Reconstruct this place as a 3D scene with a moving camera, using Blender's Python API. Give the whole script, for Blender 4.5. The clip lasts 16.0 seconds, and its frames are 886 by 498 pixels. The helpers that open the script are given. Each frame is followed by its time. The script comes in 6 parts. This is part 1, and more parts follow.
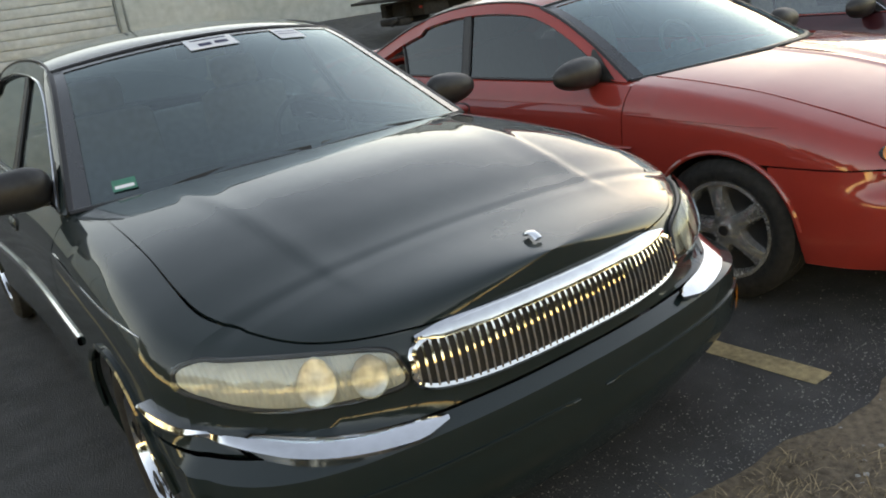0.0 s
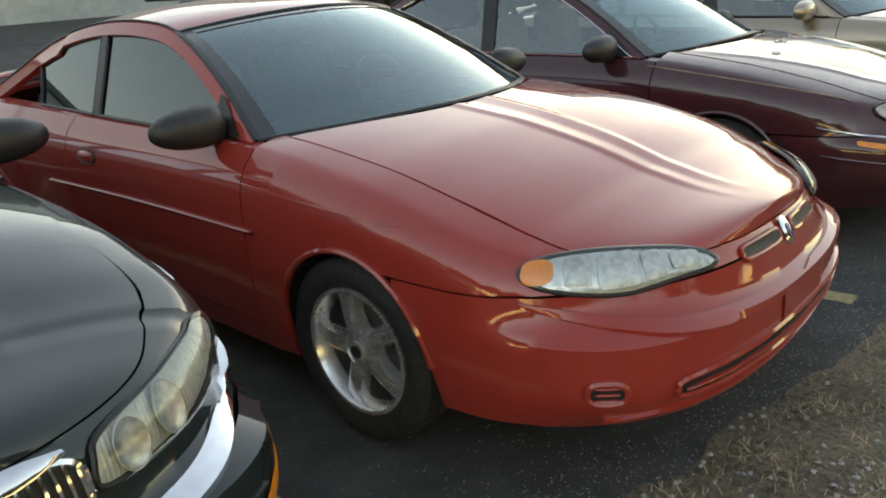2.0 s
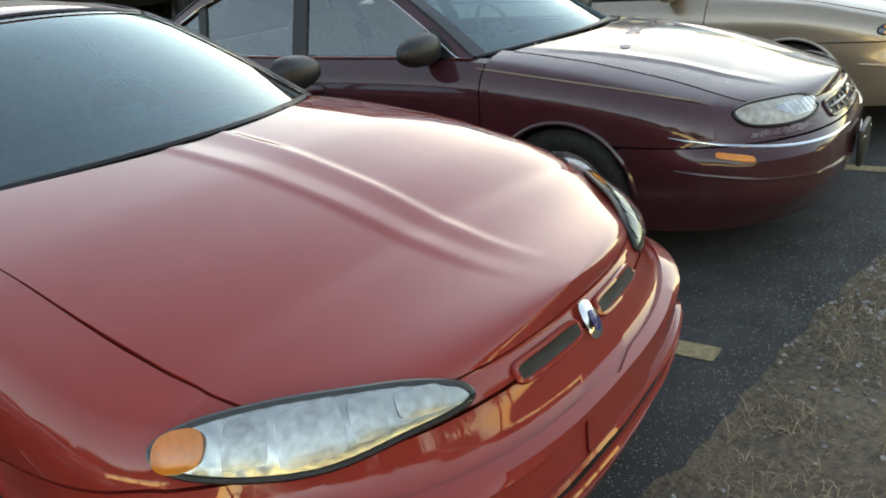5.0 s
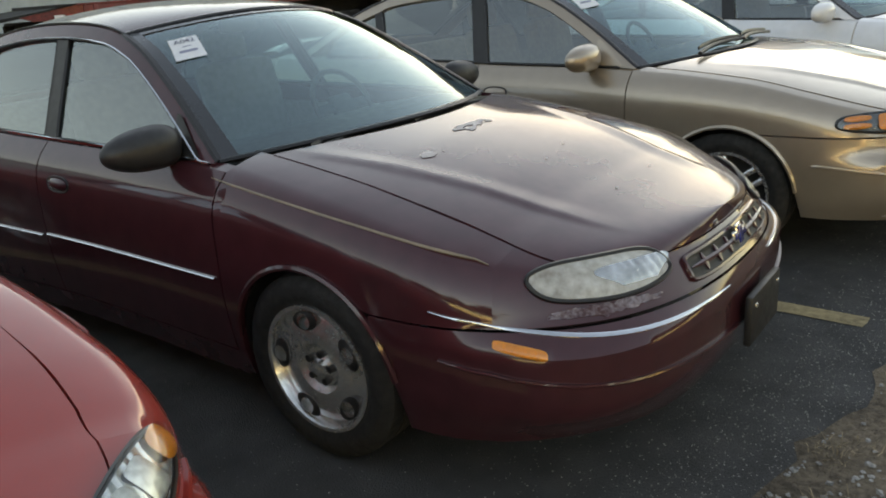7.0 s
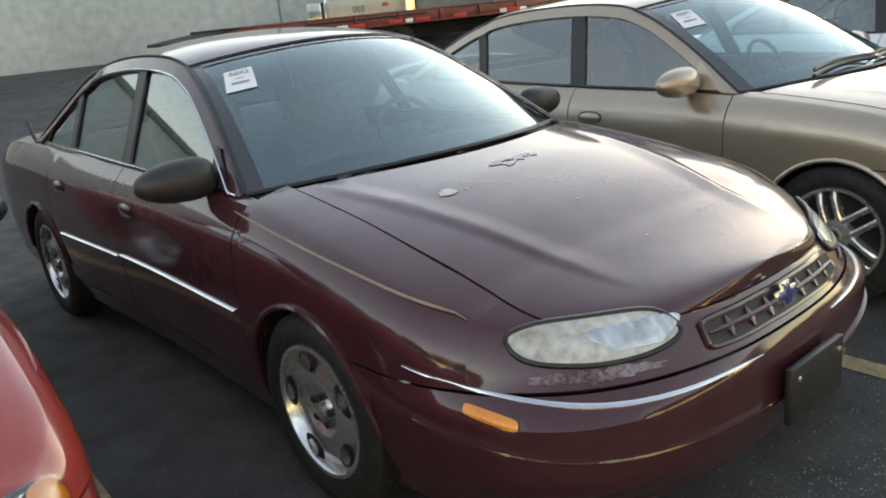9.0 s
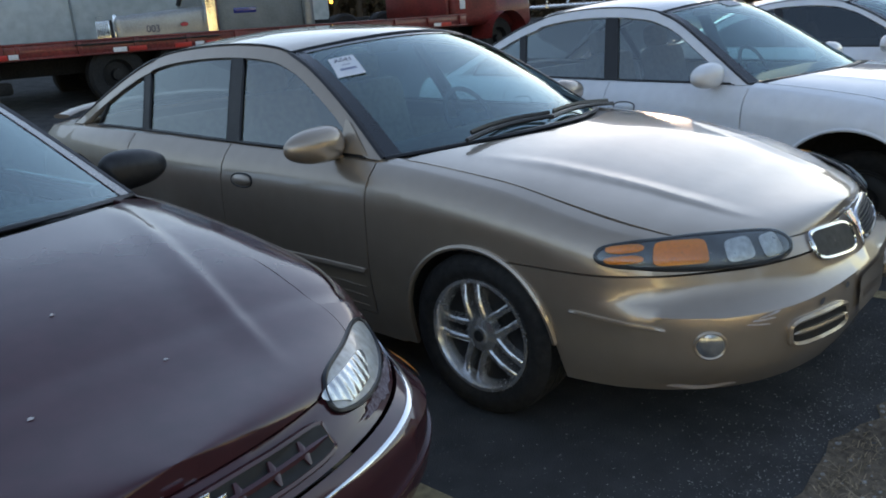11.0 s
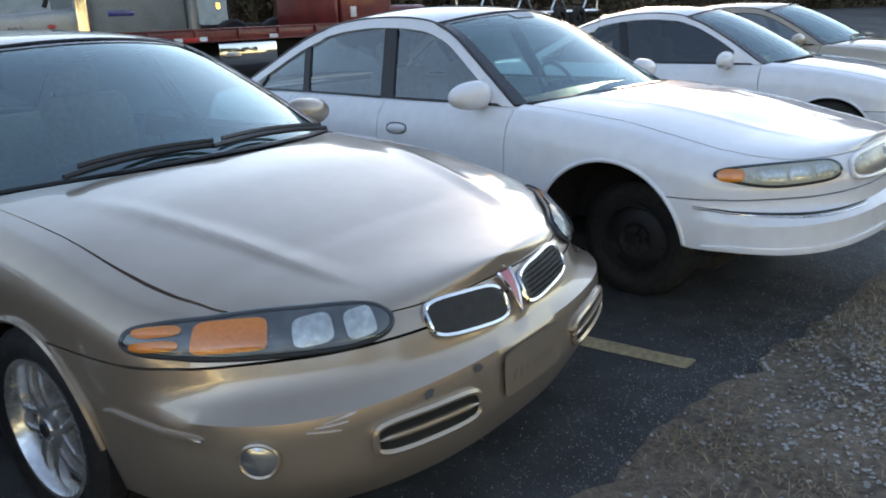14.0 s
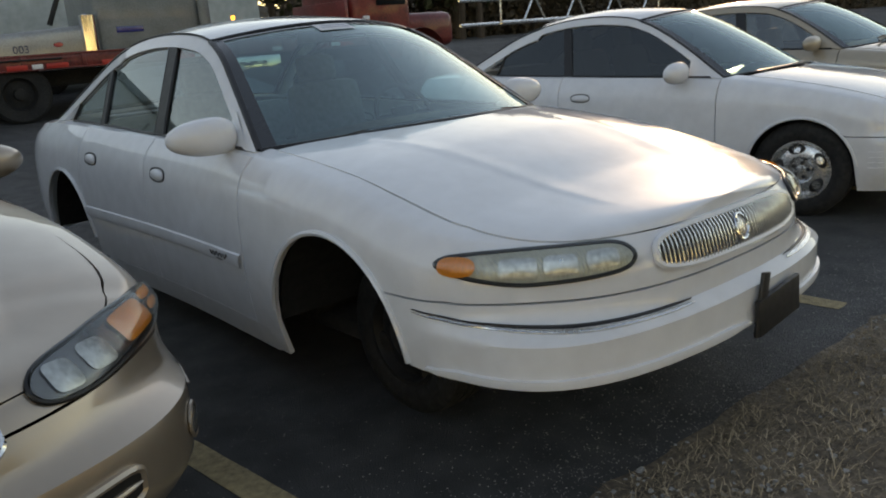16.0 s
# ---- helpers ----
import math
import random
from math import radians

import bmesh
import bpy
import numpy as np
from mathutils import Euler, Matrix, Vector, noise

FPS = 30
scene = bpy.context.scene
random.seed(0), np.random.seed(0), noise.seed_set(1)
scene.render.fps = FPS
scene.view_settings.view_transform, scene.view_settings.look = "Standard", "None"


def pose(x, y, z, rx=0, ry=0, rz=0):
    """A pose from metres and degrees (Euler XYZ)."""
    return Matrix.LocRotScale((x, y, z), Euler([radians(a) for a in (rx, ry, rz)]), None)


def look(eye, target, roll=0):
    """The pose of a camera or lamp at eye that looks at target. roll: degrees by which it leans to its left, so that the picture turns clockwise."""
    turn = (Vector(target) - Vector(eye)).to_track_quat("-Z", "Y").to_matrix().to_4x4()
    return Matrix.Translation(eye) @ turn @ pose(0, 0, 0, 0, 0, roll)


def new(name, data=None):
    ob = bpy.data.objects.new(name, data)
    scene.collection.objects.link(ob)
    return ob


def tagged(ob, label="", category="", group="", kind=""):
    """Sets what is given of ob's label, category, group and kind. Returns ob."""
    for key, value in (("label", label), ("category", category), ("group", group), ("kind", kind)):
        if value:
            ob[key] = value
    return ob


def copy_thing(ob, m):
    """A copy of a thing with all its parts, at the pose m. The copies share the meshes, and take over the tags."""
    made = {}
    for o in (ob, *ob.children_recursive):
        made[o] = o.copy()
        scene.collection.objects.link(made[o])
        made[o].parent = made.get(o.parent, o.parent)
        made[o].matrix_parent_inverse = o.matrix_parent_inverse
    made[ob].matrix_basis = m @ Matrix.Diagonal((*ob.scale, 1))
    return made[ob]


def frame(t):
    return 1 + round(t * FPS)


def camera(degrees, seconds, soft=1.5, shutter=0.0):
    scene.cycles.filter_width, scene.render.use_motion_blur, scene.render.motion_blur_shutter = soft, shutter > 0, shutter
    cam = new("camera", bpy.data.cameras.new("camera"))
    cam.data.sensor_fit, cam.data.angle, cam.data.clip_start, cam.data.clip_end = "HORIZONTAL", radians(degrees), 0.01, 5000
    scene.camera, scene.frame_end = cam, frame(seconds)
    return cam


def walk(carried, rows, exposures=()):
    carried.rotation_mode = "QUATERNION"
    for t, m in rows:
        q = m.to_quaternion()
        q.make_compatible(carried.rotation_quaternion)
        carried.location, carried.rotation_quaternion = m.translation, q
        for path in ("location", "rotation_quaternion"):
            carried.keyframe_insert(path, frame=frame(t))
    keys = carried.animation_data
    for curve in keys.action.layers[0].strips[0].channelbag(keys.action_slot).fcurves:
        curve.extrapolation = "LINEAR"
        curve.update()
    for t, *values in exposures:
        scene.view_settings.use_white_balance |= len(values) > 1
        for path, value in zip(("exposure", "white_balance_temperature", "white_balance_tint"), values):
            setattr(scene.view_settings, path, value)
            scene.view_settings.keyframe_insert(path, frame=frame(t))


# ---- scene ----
cam = camera(58.3, 16.0, soft=1.9)
PATH = [
    (0, (-4.835, -1.576, 1.53), (-3.911, 0.082, 0.901), -8.4),
    (0.5, (-4.503, -1.498, 1.519), (-3.581, 0.165, 0.9), -7.5),
    (1, (-4.087, -1.304, 1.494), (-2.969, 0.213, 0.824), -7.2),
    (1.5, (-3.735, -1.287, 1.48), (-2.488, 0.128, 0.816), -6.0),
    (2, (-3.43, -1.311, 1.494), (-2.217, 0.137, 0.835), -4.1),
    (2.5, (-3.244, -1.28, 1.49), (-2.073, 0.183, 0.79), -4.9),
    (3, (-3.105, -1.349, 1.495), (-2.01, 0.157, 0.764), -5.4),
    (3.5, (-3.051, -1.37, 1.488), (-2.01, 0.181, 0.773), -6.3),
    (4, (-2.991, -1.328, 1.497), (-1.932, 0.223, 0.811), -6.1),
    (4.5, (-2.822, -1.181, 1.45), (-1.608, 0.24, 0.739), -5.4),
    (5, (-2.442, -1.092, 1.463), (-1.107, 0.217, 0.754), -5.9),
    (5.2, (-2.258, -1.101, 1.501), (-0.92, 0.219, 0.819), -6.3),
    (7.3, (-0.654, -1.076, 1.502), (0.579, 0.367, 0.871), -3.2),
    (7.5, (-0.595, -1.1, 1.509), (0.585, 0.391, 0.887), -2.8),
    (8, (-0.448, -1.206, 1.509), (0.523, 0.436, 0.907), -2.8),
    (8.5, (-0.394, -1.241, 1.516), (0.521, 0.437, 0.925), -4.7),
    (9, (-0.277, -1.248, 1.507), (0.669, 0.416, 0.927), -5.9),
    (9.5, (-0.011, -1.171, 1.457), (1.109, 0.387, 0.894), -5.6),
    (10, (0.372, -1.138, 1.475), (1.661, 0.284, 0.909), -5.3),
    (12.3, (1.714, -1.409, 1.518), (2.799, 0.179, 0.971), -2.8),
    (12.5, (1.762, -1.439, 1.514), (2.828, 0.162, 0.968), -3.2),
    (13, (1.834, -1.523, 1.514), (2.858, 0.098, 0.946), -4.3),
    (13.5, (1.953, -1.554, 1.479), (3.043, 0.026, 0.915), -4.2),
    (14, (2.373, -1.51, 1.444), (3.713, -0.13, 0.893), -2.8),
    (14.5, (2.956, -1.558, 1.386), (4.354, -0.237, 0.84), -4.3),
    (15, (3.431, -1.624, 1.396), (4.803, -0.27, 0.861), -3.4),
    (15.5, (3.864, -1.63, 1.397), (5.213, -0.254, 0.865), -4.2),
    (16, (4.295, -1.68, 1.393), (5.471, -0.15, 0.869), -4.2),
]
walk(cam, [(t, look(eye, target, roll)) for t, eye, target, roll in PATH],
     [(0, 2.3, 10000, 24), (2, 2.2, 9900, 19), (3.4, 2.3, 10400, 19), (5, 2.3, 8900, 18), (7.4, 1.95, 9800, 22), (9.2, 2.4, 9500, 23), (10.2, 1.4, 7100, 22), (12.3, 1.7, 6900, 23), (13.5, 1.7, 6900, 23), (14.5, 2.1, 7700, 24), (15.0, 2.1, 8500, 23), (15.5, 1.4, 8800, 23), (16, 1.25, 8800, 23)])

# world, sun and exposure
SUN_AZ, SUN_EL = math.atan2(0.83, 0.52), radians(8.5)      # clockwise from +y
world = bpy.data.worlds.new("sky")
scene.world = world
world.use_nodes = True
wn = world.node_tree.nodes
sky = wn.new("ShaderNodeTexSky")
sky.sky_type, sky.sun_disc = "NISHITA", False
sky.dust_density, sky.air_density = 0.12, 1.0
sky.sun_elevation, sky.sun_rotation = SUN_EL, SUN_AZ
world.node_tree.links.new(sky.outputs[0], wn["Background"].inputs[0])
wn["Background"].inputs[1].default_value = 0.15
sun = new("sun", bpy.data.lights.new("sun", "SUN"))
sun.data.energy, sun.data.angle, sun.data.color = 1.1, radians(0.6), (1.0, 0.82, 0.6)
sun.matrix_world = look((0, 0, 0), (-math.sin(SUN_AZ) * math.cos(SUN_EL), -math.cos(SUN_AZ) * math.cos(SUN_EL), -math.sin(SUN_EL)))


# materials
def material(name, color, rough=0.5, metal=0.0, coat=0.0, vary=0.12, scale=8.0, bump=0.0, bump_scale=60.0, second=None, spec=0.5, rough_vary=0.15):
    m = bpy.data.materials.new(name)
    m.use_nodes = True
    n, l = m.node_tree.nodes, m.node_tree.links
    b = n["Principled BSDF"]
    b.inputs["Metallic"].default_value = metal
    b.inputs["Coat Weight"].default_value = coat
    b.inputs["Coat Roughness"].default_value = 0.06
    b.inputs["Specular IOR Level"].default_value = spec
    co = n.new("ShaderNodeTexCoord")
    big, fine = n.new("ShaderNodeTexNoise"), n.new("ShaderNodeTexNoise")
    big.inputs["Scale"].default_value, big.inputs["Detail"].default_value = scale * 0.25, 6
    fine.inputs["Scale"].default_value, fine.inputs["Detail"].default_value = scale * 4, 4
    for t in (big, fine):
        l.new(co.outputs["Object"], t.inputs["Vector"])
    add = n.new("ShaderNodeMath")
    add.operation = "ADD"
    l.new(big.outputs["Fac"], add.inputs[0])
    l.new(fine.outputs["Fac"], add.inputs[1])
    ramp = n.new("ShaderNodeMapRange")
    ramp.inputs[1].default_value, ramp.inputs[2].default_value = 0.7, 1.3
    l.new(add.outputs[0], ramp.inputs[0])
    mix = n.new("ShaderNodeMix")
    mix.data_type = "RGBA"
    c2 = second or tuple(c * (1 - 2 * vary) for c in color)
    c1 = color if second else tuple(min(1, c * (1 + vary)) for c in color)
    mix.inputs[6].default_value, mix.inputs[7].default_value = (*c1, 1), (*c2, 1)
    l.new(ramp.outputs[0], mix.inputs[0])
    l.new(mix.outputs[2], b.inputs["Base Color"])
    rr = n.new("ShaderNodeMapRange")
    rr.inputs[3].default_value, rr.inputs[4].default_value = max(0.02, rough - rough_vary * rough), min(1, rough + rough_vary * rough)
    l.new(ramp.outputs[0], rr.inputs[0])
    l.new(rr.outputs[0], b.inputs["Roughness"])
    if bump:
        bt, bn = n.new("ShaderNodeTexNoise"), n.new("ShaderNodeBump")
        bt.inputs["Scale"].default_value, bt.inputs["Detail"].default_value = bump_scale, 8
        l.new(co.outputs["Object"], bt.inputs["Vector"])
        bn.inputs["Strength"].default_value, bn.inputs["Distance"].default_value = bump, 0.02
        l.new(bt.outputs["Fac"], bn.inputs["Height"])
        l.new(bn.outputs[0], b.inputs["Normal"])
    return m


def paint(name, color, metal=0.35, rough=0.3, dirt=0.03, coat_rough=0.03, coat_ior=1.6):
    m = material(name, color, rough, metal, coat=1.0, vary=dirt, scale=3.0, rough_vary=0.04, spec=0.1)
    m.node_tree.nodes["Principled BSDF"].inputs["Coat Roughness"].default_value = coat_rough
    m.node_tree.nodes["Principled BSDF"].inputs["Coat IOR"].default_value = coat_ior
    return m


def pane_material(name, tint, gloss_min=0.1, ior=1.85, sheen=(0.88, 0.97, 1.0)):
    m = bpy.data.materials.new(name)
    m.use_nodes = True
    n, l = m.node_tree.nodes, m.node_tree.links
    n.remove(n["Principled BSDF"])
    tr, gl, mx, fr = n.new("ShaderNodeBsdfTransparent"), n.new("ShaderNodeBsdfGlossy"), n.new("ShaderNodeMixShader"), n.new("ShaderNodeFresnel")
    tr.inputs[0].default_value = (*tint, 1)
    gl.inputs["Roughness"].default_value = 0.015
    gl.inputs[0].default_value = (*sheen, 1)
    fr.inputs["IOR"].default_value = ior
    mp = n.new("ShaderNodeMapRange")
    mp.inputs[3].default_value = gloss_min
    l.new(fr.outputs[0], mp.inputs[0])
    l.new(mp.outputs[0], mx.inputs[0])
    l.new(tr.outputs[0], mx.inputs[1])
    l.new(gl.outputs[0], mx.inputs[2])
    l.new(mx.outputs[0], n["Material Output"].inputs[0])
    return m


def glow_material(name, color, strength):
    m = material(name, color, 0.3)
    b = m.node_tree.nodes["Principled BSDF"]
    b.inputs["Emission Color"].default_value = (*color, 1)
    b.inputs["Emission Strength"].default_value = strength
    return m


M_RUBBER = material("tyre_rubber", (0.013, 0.013, 0.013), 0.75, vary=0.3, bump=0.2)
M_BLACK = material("black_plastic", (0.02, 0.02, 0.021), 0.45, vary=0.25)
M_WELL = material("dark_underbody", (0.015, 0.014, 0.013), 0.9)
M_TRIM = material("window_rubber", (0.012, 0.012, 0.013), 0.4)
M_FRIT = material("black_glass_print", (0.012, 0.014, 0.016), 0.25, coat=1.0)
M_CHROME = material("chrome", (0.75, 0.76, 0.78), 0.09, 1.0, vary=0.05)
M_ALLOY = material("alloy", (0.78, 0.78, 0.77), 0.25, 0.85, vary=0.2, scale=20)
M_STEEL = material("black_steel", (0.02, 0.02, 0.02), 0.6, 0.3)
M_GLASS = pane_material("window_glass", (0.55, 0.62, 0.6))
M_WSHIELD = pane_material("windshield_glass", (0.48, 0.84, 0.86), 0.12, 1.85, (0.78, 0.97, 1.0))
M_SMOKED = pane_material("smoked_windshield_glass", (0.3, 0.44, 0.44), 0.08, 1.7, (0.8, 0.95, 0.97))
M_DARKGLASS = pane_material("tinted_glass", (0.1, 0.11, 0.11), 0.05, 1.5)
M_LENS = pane_material("lamp_lens", (0.95, 0.96, 0.94), 0.03, 1.3)
M_HAZE = material("hazed_lens", (0.55, 0.56, 0.5), 0.3, 0.0, coat=1.0, vary=0.22, scale=10, second=(0.34, 0.35, 0.31))
M_PEEL = material("peeling_lens", (0.6, 0.62, 0.6), 0.35, 0.0, coat=0.6, scale=9, second=(0.26, 0.24, 0.21), bump=0.35, bump_scale=16)
M_REFL = material("lamp_reflector", (0.7, 0.72, 0.72), 0.22, 0.85, scale=5, second=(0.3, 0.32, 0.32))
M_BOWL = material("lamp_bowl_silver", (0.6, 0.62, 0.62), 0.32, 0.8, vary=0.2, scale=14)
M_LAMPDARK = material("dark_lamp_housing", (0.07, 0.075, 0.08), 0.25, 0.4, coat=1.0, scale=4, second=(0.16, 0.17, 0.18))
M_AMBER = material("amber_lens", (0.85, 0.26, 0.02), 0.3, 0.0, coat=1.0, scale=30)


def flute(m, scale, strength):
    """Fine upright flutes moulded into a lamp."""
    n, l = m.node_tree.nodes, m.node_tree.links
    co, wv, bn = n.new("ShaderNodeTexCoord"), n.new("ShaderNodeTexWave"), n.new("ShaderNodeBump")
    wv.inputs["Scale"].default_value, wv.inputs["Distortion"].default_value = scale, 1.2
    bn.inputs["Strength"].default_value, bn.inputs["Distance"].default_value = strength, 0.006
    l.new(co.outputs["Object"], wv.inputs["Vector"])
    l.new(wv.outputs["Fac"], bn.inputs["Height"])
    l.new(bn.outputs[0], n["Principled BSDF"].inputs["Normal"])


flute(M_REFL, 11, 0.22)
flute(M_HAZE, 30, 0.35)
M_INT_DARK = material("dark_upholstery", (0.09, 0.095, 0.1), 0.8)
M_INT_GREY = material("grey_upholstery", (0.24, 0.25, 0.25), 0.85)
M_INT_TAN = material("tan_upholstery", (0.3, 0.25, 0.18), 0.85)
M_PAPER = material("white_paper", (0.75, 0.77, 0.8), 0.7, vary=0.03)
M_INK = material("printed_ink", (0.05, 0.06, 0.12), 0.7)
M_INKGREY = material("grey_ink", (0.25, 0.28, 0.4), 0.7)
M_BLUE = material("blue_enamel", (0.02, 0.03, 0.18), 0.25, coat=1.0)
M_REDBADGE = material("red_enamel", (0.45, 0.02, 0.05), 0.25, coat=1.0)
M_FLAKE = material("flaking_clear_coat", (0.34, 0.31, 0.36), 0.6, scale=26, second=(0.07, 0.03, 0.04), bump=0.5, bump_scale=120)
M_PRIMER = material("peeled_primer", (0.62, 0.56, 0.54), 0.7, scale=20)
M_GAP = material("grille_black", (0.008, 0.008, 0.008), 0.6)
M_GREEN = material("green_sticker", (0.02, 0.2, 0.14), 0.6)
M_LINE = material("faded_line_paint", (0.5, 0.38, 0.2), 0.85, scale=9, second=(0.22, 0.17, 0.1), bump=0.4, bump_scale=90)
M_CRACK = material("grey_scuff", (0.1, 0.1, 0.11), 0.6)


# mesh helpers
def clean(bm):
    bmesh.ops.recalc_face_normals(bm, faces=bm.faces)


def part(name, bm, mat, parent=None, label="", smooth=True):
    me = bpy.data.meshes.new(name)
    bm.to_mesh(me)
    bm.free()
    me.materials.append(mat)
    if smooth:
        me.polygons.foreach_set("use_smooth", [True] * len(me.polygons))
        me.set_sharp_from_angle(angle=radians(38))
    ob = new(name, me)
    ob.parent = parent
    if label:
        ob["label"] = label
    return ob


def grid(pts):
    """A bmesh from rows of points."""
    bm = bmesh.new()
    rows = [[bm.verts.new(p) for p in r] for r in pts]
    for a, b in zip(rows, rows[1:]):
        for i in range(len(a) - 1):
            f, seen = [], set()
            for v in (a[i], a[i + 1], b[i + 1], b[i]):
                key = tuple(round(c, 5) for c in v.co)
                if key not in seen:
                    seen.add(key)
                    f.append(v)
            if len(f) > 2:
                bm.faces.new(f)
    loose = [v for v in bm.verts if not v.link_faces]
    bmesh.ops.delete(bm, geom=loose, context="VERTS")
    return bm


def thick(bm, d, outward=None):
    """Gives a sheet a rim that goes in by d (along its normals), so that it reads as a panel with depth."""
    bmesh.ops.remove_doubles(bm, verts=bm.verts, dist=1e-5)
    clean(bm)
    bm.normal_update()
    if outward:
        s = sum((f.normal.dot(f.calc_center_median() - Vector(outward)) * f.calc_area() for f in bm.faces))
        if s < 0:
            bmesh.ops.reverse_faces(bm, faces=bm.faces)
            bm.normal_update()
    edges = [e for e in bm.edges if e.is_boundary]
    nor = {v: v.normal.copy() for e in edges for v in e.verts}
    r = bmesh.ops.extrude_edge_only(bm, edges=edges)
    old = {tuple(round(c, 6) for c in v.co): n for v, n in nor.items()}
    for v in r["geom"]:
        if isinstance(v, bmesh.types.BMVert):
            v.co -= old.get(tuple(round(c, 6) for c in v.co), Vector((0, 0, 1))) * d
    return bm


def box(sx, sy, sz, at=(0, 0, 0), bevel=0.0, rot=None, seg=2):
    bm = bmesh.new()
    bmesh.ops.create_cube(bm, size=1)
    bmesh.ops.scale(bm, vec=(sx, sy, sz), verts=bm.verts)
    if bevel:
        bmesh.ops.bevel(bm, geom=bm.edges[:], offset=bevel, segments=seg, profile=0.5, affect="EDGES", clamp_overlap=True)
    bmesh.ops.transform(bm, matrix=Matrix.Translation(at) @ (rot or Matrix()), verts=bm.verts)
    return bm


def lathe(profile, steps=40, arc=2 * math.pi):
    """Turns (x, r) pairs about the x axis."""
    pts = [[(x, r * math.cos(a), r * math.sin(a)) for x, r in profile] for a in [arc * k / steps for k in range(steps + 1)]]
    bm = grid(pts)
    bmesh.ops.remove_doubles(bm, verts=bm.verts, dist=1e-5)
    clean(bm)
    return bm


def tube(points, radius, sides=6, flat=1.0, up=(0, 0, 1)):
    """A rod along points; flat squeezes it along up."""
    pts = [Vector(p) for p in points]
    rows = []
    for i, p in enumerate(pts):
        d = (pts[min(i + 1, len(pts) - 1)] - pts[max(i - 1, 0)]).normalized()
        a = d.cross(Vector(up))
        a = a.normalized() if a.length > 1e-4 else Vector((1, 0, 0))
        b = a.cross(d)
        rows.append([p + a * radius * math.cos(k * 2 * math.pi / sides) + b * radius * flat * math.sin(k * 2 * math.pi / sides) for k in range(sides + 1)])
    bm = grid(rows)
    bmesh.ops.remove_doubles(bm, verts=bm.verts, dist=1e-6)
    ends = [e for e in bm.edges if e.is_boundary]
    bmesh.ops.holes_fill(bm, edges=ends)
    clean(bm)
    return bm


def merge(*bms):
    out = bmesh.new()
    for b in bms:
        me = bpy.data.meshes.new("tmp")
        b.to_mesh(me)
        b.free()
        out.from_mesh(me)
        bpy.data.meshes.remove(me)
    return out


def curve(keys):
    """A smooth function through (x, y) keys."""
    xs, ys = [k[0] for k in keys], [k[1] for k in keys]
    n = len(keys)
    d = [(ys[i + 1] - ys[i]) / (xs[i + 1] - xs[i]) for i in range(n - 1)]
    m = [d[0]] + [(0 if d[i - 1] * d[i] <= 0 else 2 * d[i - 1] * d[i] / (d[i - 1] + d[i])) for i in range(1, n - 1)] + [d[-1]]

    def f(x):
        if x <= xs[0]:
            return ys[0]
        if x >= xs[-1]:
            return ys[-1]
        i = max(k for k in range(n - 1) if xs[k] <= x)
        h = xs[i + 1] - xs[i]
        t = (x - xs[i]) / h
        return ((2 * t**3 - 3 * t * t + 1) * ys[i] + (t**3 - 2 * t * t + t) * h * m[i] + (-2 * t**3 + 3 * t * t) * ys[i + 1] + (t**3 - t * t) * h * m[i + 1])
    return f


def ease(a, b, x):
    t = min(1, max(0, (x - a) / (b - a)))
    return t * t * (3 - 2 * t)


